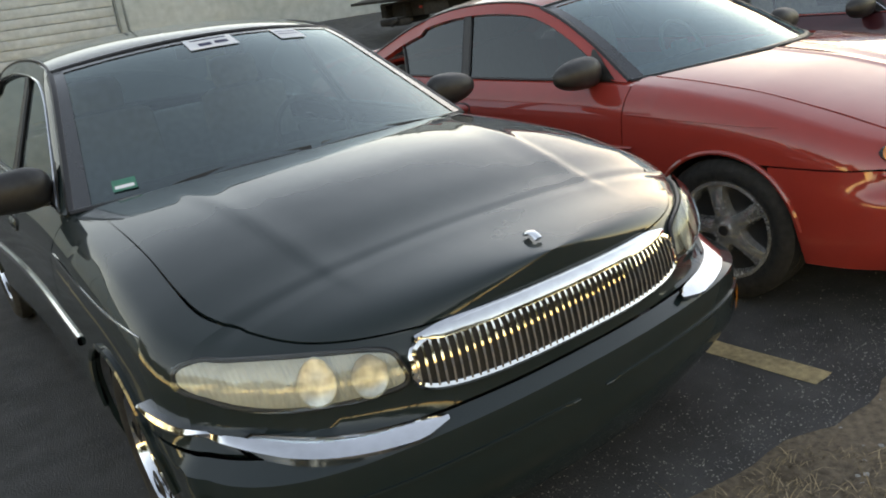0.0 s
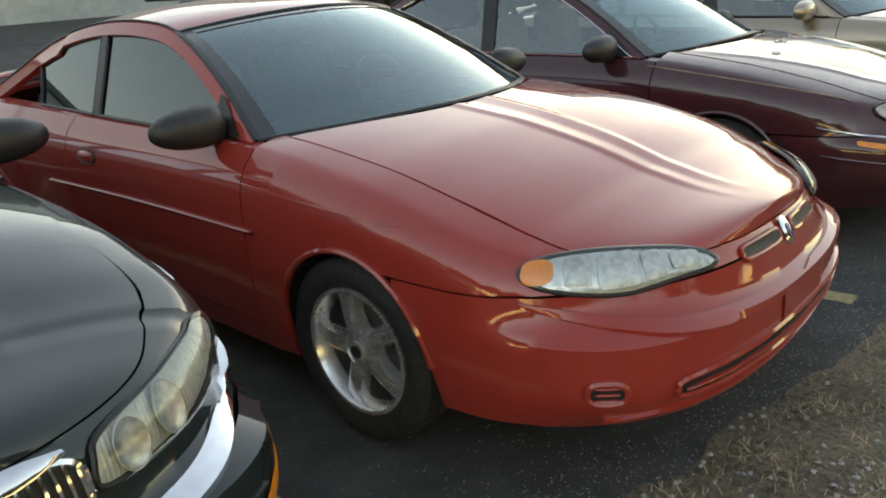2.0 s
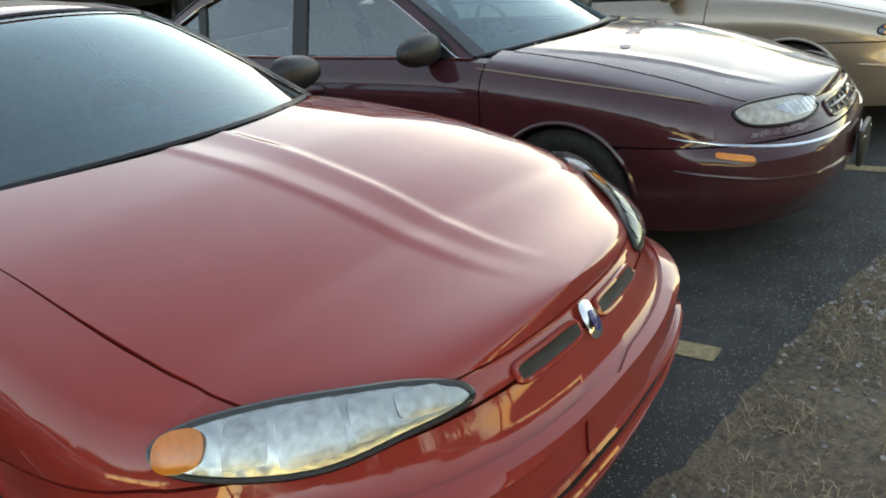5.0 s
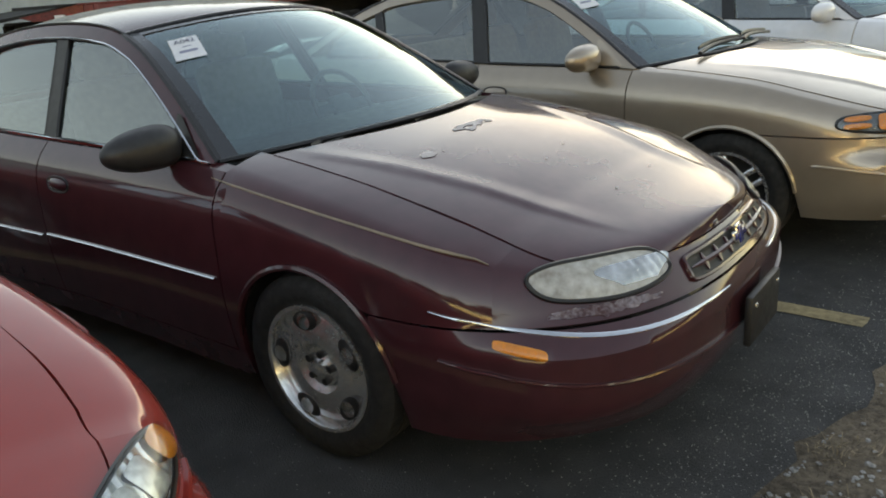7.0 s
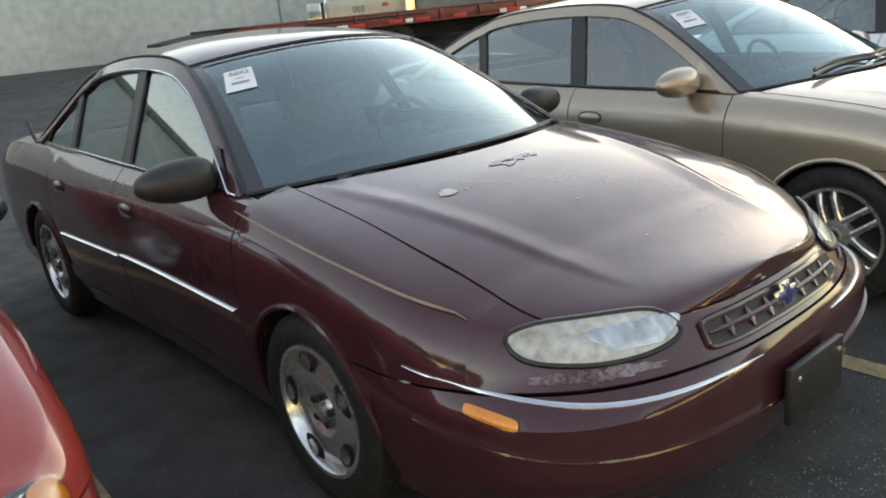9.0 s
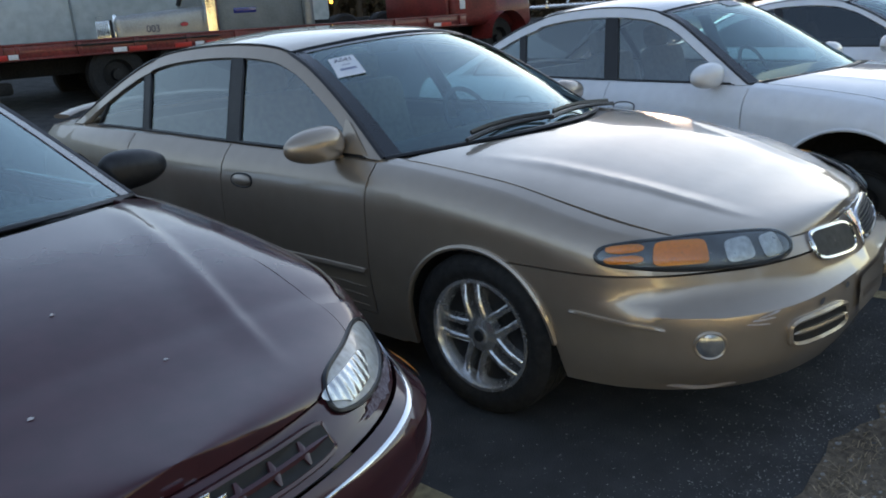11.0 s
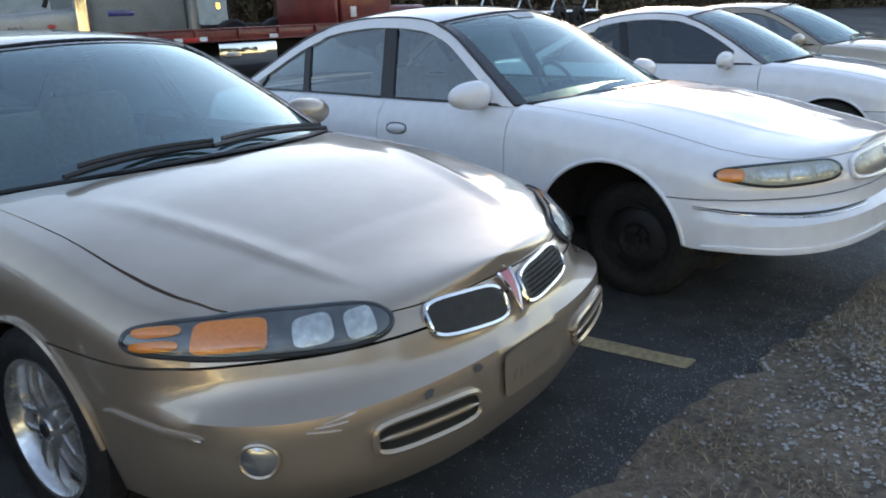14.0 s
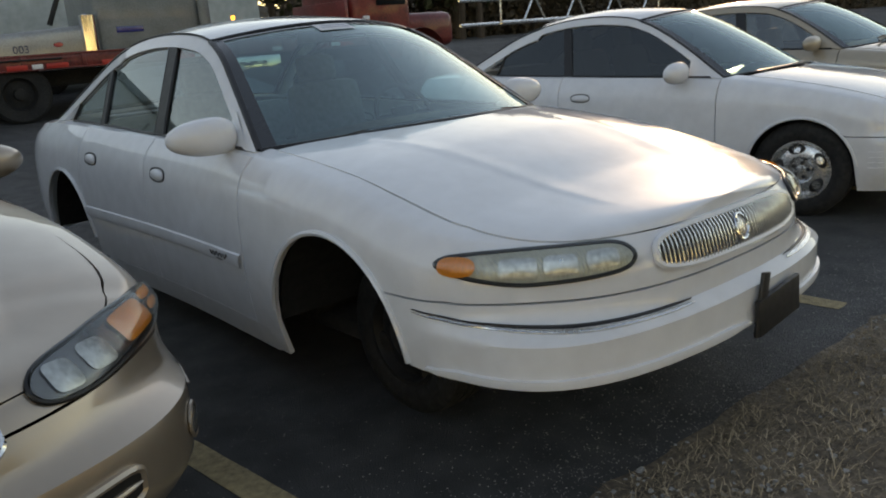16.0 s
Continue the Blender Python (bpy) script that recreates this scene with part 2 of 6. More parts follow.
# cars: x is the car's left, y goes back from the front bumper, z up
class Shape:
    """The outer surface of a car body, from a few sizes."""

    def __init__(self, s):
        self.s = s
        self.W, self.L = s["width"] / 2, s["length"]
        self.top, self.side_in, self.front_in, self.crown = curve(s["top"]), curve(s["side_in"]), curve(s["front_in"]), curve(s["crown"])
        nf, yn, nr, yr, yf = s.get("nose_n", 2.3), s.get("nose", 0.8), 2.8, 0.6, s.get("front", 0.0)
        raw = []
        for k in range(37):
            a = math.pi / 2 * k / 36
            raw.append((self.W * math.sin(a) ** (2 / nf), yf + (yn - yf) * (1 - math.cos(a) ** (2 / nf))))
        ys = set()
        R = s.get("arch", 0.355)
        for yh in (s["hub_f"], s["hub_r"]):
            for k in range(15):
                ys.add(round(yh - R * math.cos(math.pi * k / 14), 4))
            ys.update((yh - R - 0.004, yh + R + 0.004))
        for yd in s["doors"]:
            ys.update((yd - 0.0035, yd + 0.0035))
        y = yn + 0.05
        while y < self.L - yr - 0.03:
            if all(abs(y - v) > 0.03 for v in ys):
                ys.add(round(y, 3))
            y += 0.07
        raw += [(self.W, v) for v in sorted(ys) if yn + 0.02 < v < self.L - yr]
        for k in range(13):
            a = math.pi / 2 * (1 - k / 12)
            raw.append((self.W * max(0, math.sin(a)) ** (2 / nr), self.L - yr * (1 - math.cos(a) ** (2 / nr))))
        raw = [(x * self.waist(v), v) for x, v in raw]
        self.cols, u = [], 0
        for i, (x, v) in enumerate(raw):
            if i:
                u += math.dist(raw[i - 1], raw[i])
            a, b = raw[max(0, i - 1)], raw[min(len(raw) - 1, i + 1)]
            d = Vector((b[0] - a[0], b[1] - a[1])).normalized()
            if i == 0:
                d = Vector((1, 0))
            if i == len(raw) - 1:
                d = Vector((-1, 0))
            self.cols.append((x, v, d.y, -d.x, u))
        self.us = [c[4] for c in self.cols]
        self.R = R
        self.crests = [self.crest(c) for c in self.cols]

    def waist(self, y):
        return 1 - 0.015 * math.cos(2 * math.pi * (y - self.s["hub_f"]) / (self.s["hub_r"] - self.s["hub_f"]) + math.pi) * (1 if 0.5 < y < self.L - 0.5 else 0) - 0.015

    def inset(self, z, ny, y):
        w = ease(0.15, 0.75, -ny) if y < self.L / 2 else ease(0.15, 0.75, ny) * 0.6
        d = max(0, 1 - (self.top(y) - z) / 0.15)
        full = 0.0
        if y < self.s["hub_f"]:
            full = self.s.get("corner", 0.05) * (4 * ny * ny * max(0, 1 - ny * ny)) * ease(0.2, 0.36, z) * (1 - ease(0.53, 0.60, z))
        return -full + self.front_in(z) * w + self.side_in(z) * (1 - w) + self.s.get("shoulder", 0.06) * (1 - 0.6 * w) * d**2.5

    def bottom(self, y):
        for yh in (self.s["hub_f"], self.s["hub_r"]):
            q = self.R**2 - (y - yh) ** 2
            if q >= -1e-6:
                return self.s["hub_z"] + math.sqrt(max(0, q))
        e = 0.0
        if y < self.s["hub_f"]:
            e = self.s.get("chin", 0.2)
        return e or self.s.get("sill", 0.2)

    def at_col(self, c, z):
        x, y, nx, ny, u = c
        d = self.inset(z, ny, y)
        return Vector((max(0, x - nx * d), y - ny * d, z))

    def col_u(self, u):
        u = min(max(u, 0), self.us[-1])
        i = min(max(k for k, v in enumerate(self.us) if v <= u), len(self.us) - 2)
        a, b = self.cols[i], self.cols[i + 1]
        t = (u - a[4]) / (b[4] - a[4])
        return tuple(p + (q - p) * t for p, q in zip(a, b))

    def surf(self, u, z, lift=0.0):
        """A point on the side or front; u runs along the outline from the front's middle, left positive."""
        c = self.col_u(abs(u))
        p = self.at_col(c, z)
        e = self.at_col(c, z + 0.01) - self.at_col(c, z - 0.01)
        n = Vector((c[2], c[3], 0)).normalized()
        n = (n - e.normalized() * n.dot(e.normalized())).normalized()
        p = p + n * lift
        return Vector((math.copysign(p.x, u) if u else 0, p.y, p.z))

    def u_of_y(self, y):
        c = next((k for k in range(len(self.cols) - 1) if self.cols[k + 1][1] > y), 0)
        a, b = self.cols[c], self.cols[c + 1]
        return a[4] + (b[4] - a[4]) * (y - a[1]) / max(1e-6, b[1] - a[1])

    def crest(self, c):
        return self.at_col(c, self.top(c[1]))

    def deck_pt(self, c, t):
        p = self.crest(c)
        z = p.z + self.crown(p.y) * (1 - abs(t) ** 2.3) + 0.018 * (1 - abs(t) ** 9) + self.feature(p.x * t, p.y) * (1 - ease(0.62, 0.83, abs(t)))
        return Vector((p.x * t, p.y, z))

    def feature(self, x, y):
        f = self.s.get("ridges")
        if not f or y > self.s["hood_end"] + 0.05:
            return 0
        xin, spread, h, y0 = f
        xm = xin + spread * (y / self.s["hood_end"])
        d = abs(x) - xm
        wide = 0.09 if d < 0 else 0.03 + 0.4 * h
        return h * max(0, 1 - abs(d) / wide) ** 1.3 * ease(y0, y0 + 0.35, y)

    def deck(self, x, y, lift=0.0):
        best = None
        for a, b, pa, pb in zip(self.cols, self.cols[1:], self.crests, self.crests[1:]):
            if pa.y <= y <= pb.y:
                k = (y - pa.y) / max(1e-6, pb.y - pa.y)
                best = tuple(p + (q - p) * k for p, q in zip(a, b))
                break
        best = best or self.cols[len(self.cols) // 2]
        p = self.crest(best)
        t = x / max(p.x, 0.05)
        q = self.deck_pt(best, max(-1, min(1, t)))
        return Vector((x, y, q.z + lift))


def both(pts, sign):
    return [[(sign * p[0], p[1], p[2]) for p in r] for r in pts]


def patch(sh, outline, lift, rings=4, dome=0.0, n=48):
    """A sheet on the body's front or side inside a closed outline (angle -> u, z)."""
    cu = sum(outline(2 * math.pi * k / n)[0] for k in range(n)) / n
    cz = sum(outline(2 * math.pi * k / n)[1] for k in range(n)) / n
    rows = []
    for r in range(rings + 1):
        f = r / rings
        row = []
        for k in range(n + 1):
            u, z = outline(2 * math.pi * k / n)
            row.append(sh.surf(cu + (u - cu) * max(f, 0.02), cz + (z - cz) * max(f, 0.02), lift + dome * (1 - f**3)))
        rows.append(row)
    bm = grid(rows)
    bmesh.ops.remove_doubles(bm, verts=bm.verts, dist=1e-4)
    clean(bm)
    return bm


def rim_line(sh, outline, lift, radius, n=64):
    pts = [sh.surf(*outline(2 * math.pi * k / n), lift) for k in range(n + 1)]
    return tube(pts, radius, 6)


def rounded(u0, u1, z0, z1, power=3.0, rise=0.0, taper=0.0, wave=0.0):
    """A rounded, possibly leaning and tapering outline between two u and two z. rise: z gained from u0 to u1; taper: height lost at u1."""
    cu, hu, cz, hz = (u0 + u1) / 2, (u1 - u0) / 2, (z0 + z1) / 2, (z1 - z0) / 2

    def f(a):
        c, s = math.cos(a), math.sin(a)
        x, y = math.copysign(abs(c) ** (2 / power), c), math.copysign(abs(s) ** (2 / power), s)
        return cu + hu * x, cz + hz * y * (1 - taper * (x + 1) / 2) + rise * x / 2 + wave * math.sin(2.2 * x + 0.4)
    return f


def ring_of(*keys):
    """A smooth closed outline through a few (u, z) keys, as a function of the angle."""
    n = len(keys)

    def f(a):
        t = (a / (2 * math.pi) % 1.0) * n
        i = int(t) % n
        t -= int(t)
        p0, p1, p2, p3 = (keys[(i + j) % n] for j in (-1, 0, 1, 2))
        return tuple(0.5 * (2 * b + (c - a_) * t + (2 * a_ - 5 * b + 4 * c - d) * t * t + (3 * b - a_ - 3 * c + d) * t**3) for a_, b, c, d in zip(p0, p1, p2, p3))
    return f


def mirrored(f, q):
    return lambda a: (q * f(a)[0], f(a)[1])


def wheel(kind, tyre_r, rim_r, root, x, y, z, sign):
    w = new("wheel")
    w.parent = root
    w.matrix_local = Matrix.Translation((x, y, z)) @ (Matrix.Identity(4) if sign > 0 else Matrix.Rotation(math.pi, 4, "Z"))
    h = 0.105
    part("tyre", lathe([(-h * 0.75, rim_r), (-h, rim_r + 0.03), (-h, tyre_r - 0.03), (-h * 0.8, tyre_r - 0.004), (-h * 0.5, tyre_r), (-0.03, tyre_r), (-0.028, tyre_r - 0.008), (-0.02, tyre_r - 0.008), (-0.018, tyre_r),
                        (0.018, tyre_r), (0.02, tyre_r - 0.008), (0.028, tyre_r - 0.008), (0.03, tyre_r), (h * 0.5, tyre_r), (h * 0.8, tyre_r - 0.004), (h, tyre_r - 0.03), (h + 0.004, tyre_r - 0.06), (h, rim_r + 0.02), (h * 0.85, rim_r - 0.003)], 56), M_RUBBER, w)
    mat = {"chrome": M_CHROME, "steel": M_STEEL}.get(kind, M_ALLOY)
    rim = part("rim", lathe([(h * 0.8, rim_r + 0.004), (h * 0.95, rim_r + 0.002), (h * 0.95, rim_r - 0.012), (h * 0.8, rim_r - 0.02), (0.0, rim_r - 0.035), (-0.03, rim_r - 0.04), (-0.035, 0.0)], 56), M_STEEL if kind == "steel" else mat, w)
    # black disc stands in for the shade behind the spokes
    lip = part("rim_shade_disc", lathe([(0.04, rim_r - 0.026), (0.03, 0.02)], 40), M_GAP, rim)
    prof = h * 0.86
    if kind in ("five", "double"):
        for k in range(5):
            a = 2 * math.pi * k / 5 + 0.3
            offs = (0,) if kind == "five" else (-0.034, 0.034)
            for o in offs:
                wd0, wd1 = (0.046, 0.036) if kind == "five" else (0.019, 0.016)
                rows = []
                for f in (0, 0.25, 0.5, 0.75, 1):
                    r = 0.05 + (rim_r - 0.065) * f
                    hw = wd0 + (wd1 - wd0) * math.sin(f * math.pi) if f < 1 else wd0 * 1.15
                    xx = prof - 0.012 + 0.012 * math.sin(f * math.pi) - 0.012 * f
                    rows.append([(xx - 0.045, o - hw, r), (xx - 0.006, o - hw * 0.8, r), (xx, o - hw * 0.4, r), (xx, o + hw * 0.4, r), (xx - 0.006, o + hw * 0.8, r), (xx - 0.045, o + hw, r)])
                bm = grid(rows)
                bmesh.ops.rotate(bm, cent=(0, 0, 0), matrix=Matrix.Rotation(a, 3, "X"), verts=bm.verts)
                clean(bm)
                part("spoke", bm, mat, rim)
        part("hub_disc", lathe([(prof - 0.05, 0.075), (prof - 0.012, 0.07), (prof - 0.006, 0.052), (prof - 0.002, 0.036), (prof + 0.004, 0.034), (prof + 0.006, 0.0)], 30), mat, rim)
        part("hub_badge", lathe([(prof + 0.006, 0.024), (prof + 0.009, 0.022), (prof + 0.0095, 0.0)], 20), M_BLACK, rim)
    else:
        part("wheel_disc", lathe([(prof - 0.03, rim_r - 0.02), (prof - 0.022, rim_r - 0.035), (prof - 0.006, rim_r - 0.07), (prof - 0.004, 0.09), (prof - 0.02, 0.07), (prof - 0.02, 0.03), (prof, 0.026), (prof + 0.004, 0.0)], 48), mat, rim)
        for k in range(5):
            a = 2 * math.pi * k / 5 + 0.2
            if kind != "steel":
                # black ovals on the closed disc stand in for shaded holes
                pts = [[(prof - 0.004 - 0.008 * r, 0.035 * (1 + r) * math.sin(q) * 0.8, rim_r - 0.055 + (0.028 + 0.006 * r) * math.cos(q)) for q in [2 * math.pi * j / 16 for j in range(17)]] for r in (0.02, 1)]
                bm = grid(pts)
                bmesh.ops.rotate(bm, cent=(0, 0, 0), matrix=Matrix.Rotation(a, 3, "X"), verts=bm.verts)
                bmesh.ops.translate(bm, vec=(0.009, 0, 0), verts=bm.verts)
                part("slot", bm, M_GAP, rim)
            bm = lathe([(prof - 0.022, 0.013), (prof - 0.004, 0.012), (prof - 0.003, 0.0)], 12)
            bmesh.ops.translate(bm, vec=(0, 0.05 * math.sin(a), 0.05 * math.cos(a)), verts=bm.verts)
            part("lug_nut", bm, M_STEEL, rim)
    return w


def seat(x, y, z, mat, width=0.5, headrest=True):
    bms = [box(width, 0.5, 0.16, (x, y, z), 0.06), box(width * 0.95, 0.16, 0.62, (x, y + 0.3, z + 0.36), 0.06, Matrix.Rotation(radians(-14), 4, "X"))]
    if headrest:
        bms.append(box(0.26, 0.1, 0.17, (x, y + 0.42, z + 0.74), 0.045, Matrix.Rotation(radians(-10), 4, "X")))
    return merge(*bms)


def build_car(name, s):
    """A whole parked car with its parts. s holds its sizes and colours."""
    s["hood_end"] = s["a_base"] - s["bow"] - 0.02
    sh = Shape(s)
    root = new(name)
    body = s["paint"]
    inner = Vector((0, s["length"] / 2, 0.5))
    cols = sh.cols
    y1, y2, y3 = s["doors"]
    yA = s["a_base"]
    zA = sh.top(yA)
    hood_end = s["hood_end"] = yA - s["bow"] - 0.02
    yarch = s["hub_f"] - sh.R
    tail = s["hub_r"] - 0.1 if s.get("coupe") else y3

    def piece(pname, sign, a, b, zlo, zhi, rows, deck=None, label="", mat=None):
        """A panel between columns with y from a to b; zlo, zhi give its z; deck adds the top as far as t."""
        pts = []
        for c in cols:
            if a - 1e-4 <= c[1] <= b + 1e-4:
                lo, hi = zlo(c[1]), zhi(c[1])
                pts.append([sh.at_col(c, lo + (hi - lo) * k / rows) for k in range(rows + 1)] + ([sh.deck_pt(c, 1 - (1 - deck(c[1])) * k / 4) for k in range(1, 5)] if deck else []))
        bm = grid(both(pts, sign))
        # shut lines: draw the rim of the panel in by three millimetres
        thick(bm, 0.02, inner)
        return part(pname, bm, mat or body, root, label)

    sill = 0.30
    g = 0.0035
    zb, zt = sh.bottom, sh.top
    bz = s["bumper_top"]
    ysplit = cols[min(range(len(cols)), key=lambda k: abs(cols[k][1] - s.get("split", 0.42)) + (9 if k > 60 else 0))][1]
    yb_end = s["hub_f"] - math.sqrt(max(0.01, sh.R**2 - (bz - s["hub_z"]) ** 2))

    def hood_edge(y):
        return 0.99 - s.get("hood_in", 0.13) * ease(0.12, 0.62, y)
    for sign in (-1, 1):
        piece("front_fender", sign, ysplit, y1 - g, lambda y: max(zb(y), bz + g) if y < s["hub_f"] else zb(y), zt, 14, hood_edge)
        piece("front_door", sign, y1 + g, y2 - g, lambda y: sill + g, zt, 14)
        if s.get("coupe"):
            piece("rear_quarter", sign, y2 + g, s["length"], lambda y: max(zb(y), 0.25), zt, 14)
        else:
            piece("rear_door", sign, y2 + g, y3 - g, lambda y: max(zb(y), sill + g), zt, 14)
            piece("rear_quarter", sign, y3 + g, s["length"], lambda y: max(zb(y), 0.25), zt, 14)
        piece("sill", sign, s["hub_f"] + sh.R + 0.01, s["hub_r"] - sh.R - 0.01, lambda y: 0.19, lambda y: sill - g, 3)
    # front bumper: one skin over the nose
    fr = [c for c in cols if c[1] <= yb_end]
    chin = s.get("chin", 0.2)

    def skin(c):
        lo = max(chin, zb(c[1])) if c[1] > yarch else chin
        return [sh.at_col(c, lo + (bz - g - lo) * k / 14) for k in range(15)]
    bump = [[(-p.x, p.y, p.z) for p in skin(c)] for c in reversed(fr[1:])] + [skin(c) for c in fr]
    bm = grid(bump)
    thick(bm, 0.04, inner)
    part("front_bumper", bm, body, root, s.get("bumper_label", ""))
    # nose panel between bumper and hood
    fr = [c for c in cols if c[1] <= ysplit + 1e-4]

    def brow(c):
        e = hood_edge(c[1])
        return [sh.at_col(c, bz + g + (zt(c[1]) - bz - g) * k / 8) for k in range(9)] + [sh.deck_pt(c, 1 - (1 - e) * k / 3) for k in range(1, 4)]
    nose = [[(-p.x, p.y, p.z) for p in brow(c)] for c in reversed(fr[1:])] + [brow(c) for c in fr]
    bm = grid(nose)
    thick(bm, 0.03, inner)
    part("nose_panel", bm, body, root)
    # hood
    pts = []
    for c in cols:
        if c[1] <= hood_end:
            e = hood_edge(c[1]) - 0.006
            row = [sh.deck_pt(c, -e + 2 * e * k / 96) for k in range(97)]
            g2 = ease(hood_end * 0.35, hood_end, row[0].y)
            pts.append([sh.deck(p.x, p.y + s["bow"] * 0.8 * (p.x / 0.75) ** 2 * g2) if g2 > 0 else p for p in row])
    bm = grid(pts)
    bmesh.ops.translate(bm, vec=(0, 0, 0.003), verts=bm.verts)
    thick(bm, 0.02, (0, hood_end / 2, 0))
    part("hood", bm, body, root, s.get("hood_label", ""))
    # fender tops beside the cowl, trunk lid and cowl
    rear_y = s["rear_base"] - 0.06
    pts = [[sh.deck_pt(c, -0.99 + 1.98 * k / 20) for k in range(21)] for c in cols if rear_y <= c[1] <= s["length"] - 0.02]
    bm = grid(pts)
    thick(bm, 0.02, (0, s["length"] - 0.5, 0))
    part("trunk_lid", bm, body, root)
    pts = [[sh.deck_pt(c, -0.9 + 1.8 * k / 20) - Vector((0, 0, 0.018)) for k in range(21)] for c in cols if hood_end - 0.08 <= c[1] <= yA + 0.12]
    part("cowl", grid(pts), M_BLACK, root, "black plastic cowl under the wipers")
    if s.get("spoiler"):
        L = s["length"]
        pts = [(x, L - 0.16 + 0.12 * (abs(x) / 0.7) ** 2 * -1, zt(L - 0.2) + 0.09 - 0.05 * (abs(x) / 0.72) ** 4) for x in np.linspace(-0.72, 0.72, 15)]
        part("spoiler", tube(pts, 0.075, 10, 0.22), body, root)

    # cabin
    lean, xb = s["lean"], s["glass_x"]
    ridge = [(yA, zt(yA) + 0.012)] + list(s["ridge"])            # side view of the pillar and roof edge: (y, z)
    ridge[-1] = (ridge[-1][0], zt(ridge[-1][0]) + 0.012)
    ya, za = ridge[0]

    def xs(z):
        return xb - lean * (z - za)

    # smooth the ridge by corner cutting
    pts2 = [Vector(p) for p in ridge]
    for _ in range(3):
        out = [pts2[0]]
        for p, q in zip(pts2, pts2[1:]):
            out += [p.lerp(q, 0.25), p.lerp(q, 0.75)]
        pts2 = out + [pts2[-1]]
    n = len(pts2)
    # roof starts and ends where the ridge is high
    zmax = max(p.y for p in pts2)
    zroof = zmax - 0.055
    ia = next(i for i, p in enumerate(pts2) if p.y > zroof)
    ic = n - 1 - next(i for i, p in enumerate(reversed(pts2)) if p.y > zroof)
    inn = []
    for i, p in enumerate(pts2):
        d = (pts2[min(n - 1, i + 1)] - pts2[max(0, i - 1)]).normalized()
        nrm = Vector((d.y, -d.x))
        k = s["pillar_a"] if i < ia else (s["rail"] if i <= ic else s["pillar_c"])
        if abs(i - ia) < 3:
            k = (s["pillar_a"] + s["rail"]) / 2
        inn.append(p + nrm * k)
    belt = lambda y: zt(y) + 0.012
    inn = [q if q.y > belt(q.x) else Vector((q.x, belt(q.x))) for q in inn]
    for sign in (-1, 1):
        rows = []
        for p, q in zip(pts2, inn):
            rows.append([(sign * (xs(p.y) - 0.0), p.x, p.y), (sign * (xs(p.y) + 0.012), p.x * 0.7 + q.x * 0.3, p.y * 0.7 + q.y * 0.3), (sign * (xs(q.y) + 0.014), q.x, q.y)])
        bm = grid(rows)
        thick(bm, 0.03, (0, inner.y, 1.1))
        part("cabin_frame", bm, s.get("frame_paint", body), root)
        # shoulder strip between the belt and the glass
        bm = grid([[(sign * c_.x, c_.y, c_.z - 0.001), (sign * (xs(zt(c_.y)) - 0.02), c_.y, zt(c_.y) + 0.012)] for c_ in [sh.crest(c) for c in cols] if yA - 0.15 <= c_.y <= s["rear_base"] + 0.15])
        part("belt_moulding", bm, body, root)
        # panes
        ys = [q.x for q in inn]
        zs = [q.y for q in inn]

        def topz(y):
            best = belt(y)
            for j in range(n - 1):
                lo, hi = sorted((ys[j], ys[j + 1]))
                if lo <= y <= hi and hi > lo:
                    t = (y - ys[j]) / (ys[j + 1] - ys[j])
                    best = max(best, zs[j] + (zs[j + 1] - zs[j]) * t)
            return best
        for k, (p0, p1, slant) in enumerate(s["panes"]):
            rows = []
            for j in range(17):
                f = j / 16
                col = []
                for i in range(7):
                    h = i / 6
                    y = p0[0] + (p1[0] - p0[0]) * f + (p0[1] * (1 - f) + p1[1] * f) * h
                    tz = topz(y)
                    bz0 = belt(y)
                    z = bz0 + (tz - bz0) * h
                    col.append((sign * (xs(z) - 0.004), y, z))
                rows.append(col)
            bm = grid(rows)
            if not bm.faces:
                bm.free()
                continue
            edge = [rows[0][i] for i in range(7)] + [r[6] for r in rows[1:]] + [rows[-1][i] for i in range(5, -1, -1)] + [r[0] for r in reversed(rows[:-1])]
            w = part("side_window", bm, s.get("side_glass", M_GLASS), root)
            w.visible_shadow = False
            part("window_seal", tube([(e[0] + sign * 0.006, e[1], e[2]) for e in edge], 0.009, 5), M_TRIM, w)
        # pillars between panes
        for k in range(len(s["panes"]) - 1):
            a, b = s["panes"][k][1], s["panes"][k + 1][0]
            rows = []
            for i in range(9):
                h = i / 8
                r = []
                for yy in (a[0] + a[1] * h, (a[0] + b[0]) / 2 + (a[1] + b[1]) / 2 * h, b[0] + b[1] * h):
                    z = belt(yy) + (topz(yy) + 0.01 - belt(yy)) * h
                    r.append((sign * (xs(z) + 0.009), yy, z))
                rows.append(r)
            bm = grid(rows)
            thick(bm, 0.02, (0, inner.y, 1.1))
            part("window_pillar", bm, M_TRIM, root)
        if s.get("seal"):
            lo, hi = s["panes"][0][0][0], s["panes"][-1][1][0]
            pts = [(sign * (xs(q.y) + 0.016), q.x, q.y) for q in inn if lo - 0.1 < q.x < hi + 0.1]
            part("chrome_window_trim", tube(pts, 0.005, 5), s["seal"], root)
            pts = [(sign * (xs(belt(y)) + 0.012), y, belt(y)) for y in np.linspace(lo, hi, 24)]
            part("chrome_belt_trim", tube(pts, 0.007, 5), s["seal"], root)
        # mirror
        my, mz = s["mirror"]
        x0 = xs(mz) + 0.01
        bm = bmesh.new()
        bmesh.ops.create_icosphere(bm, subdivisions=4, radius=1)
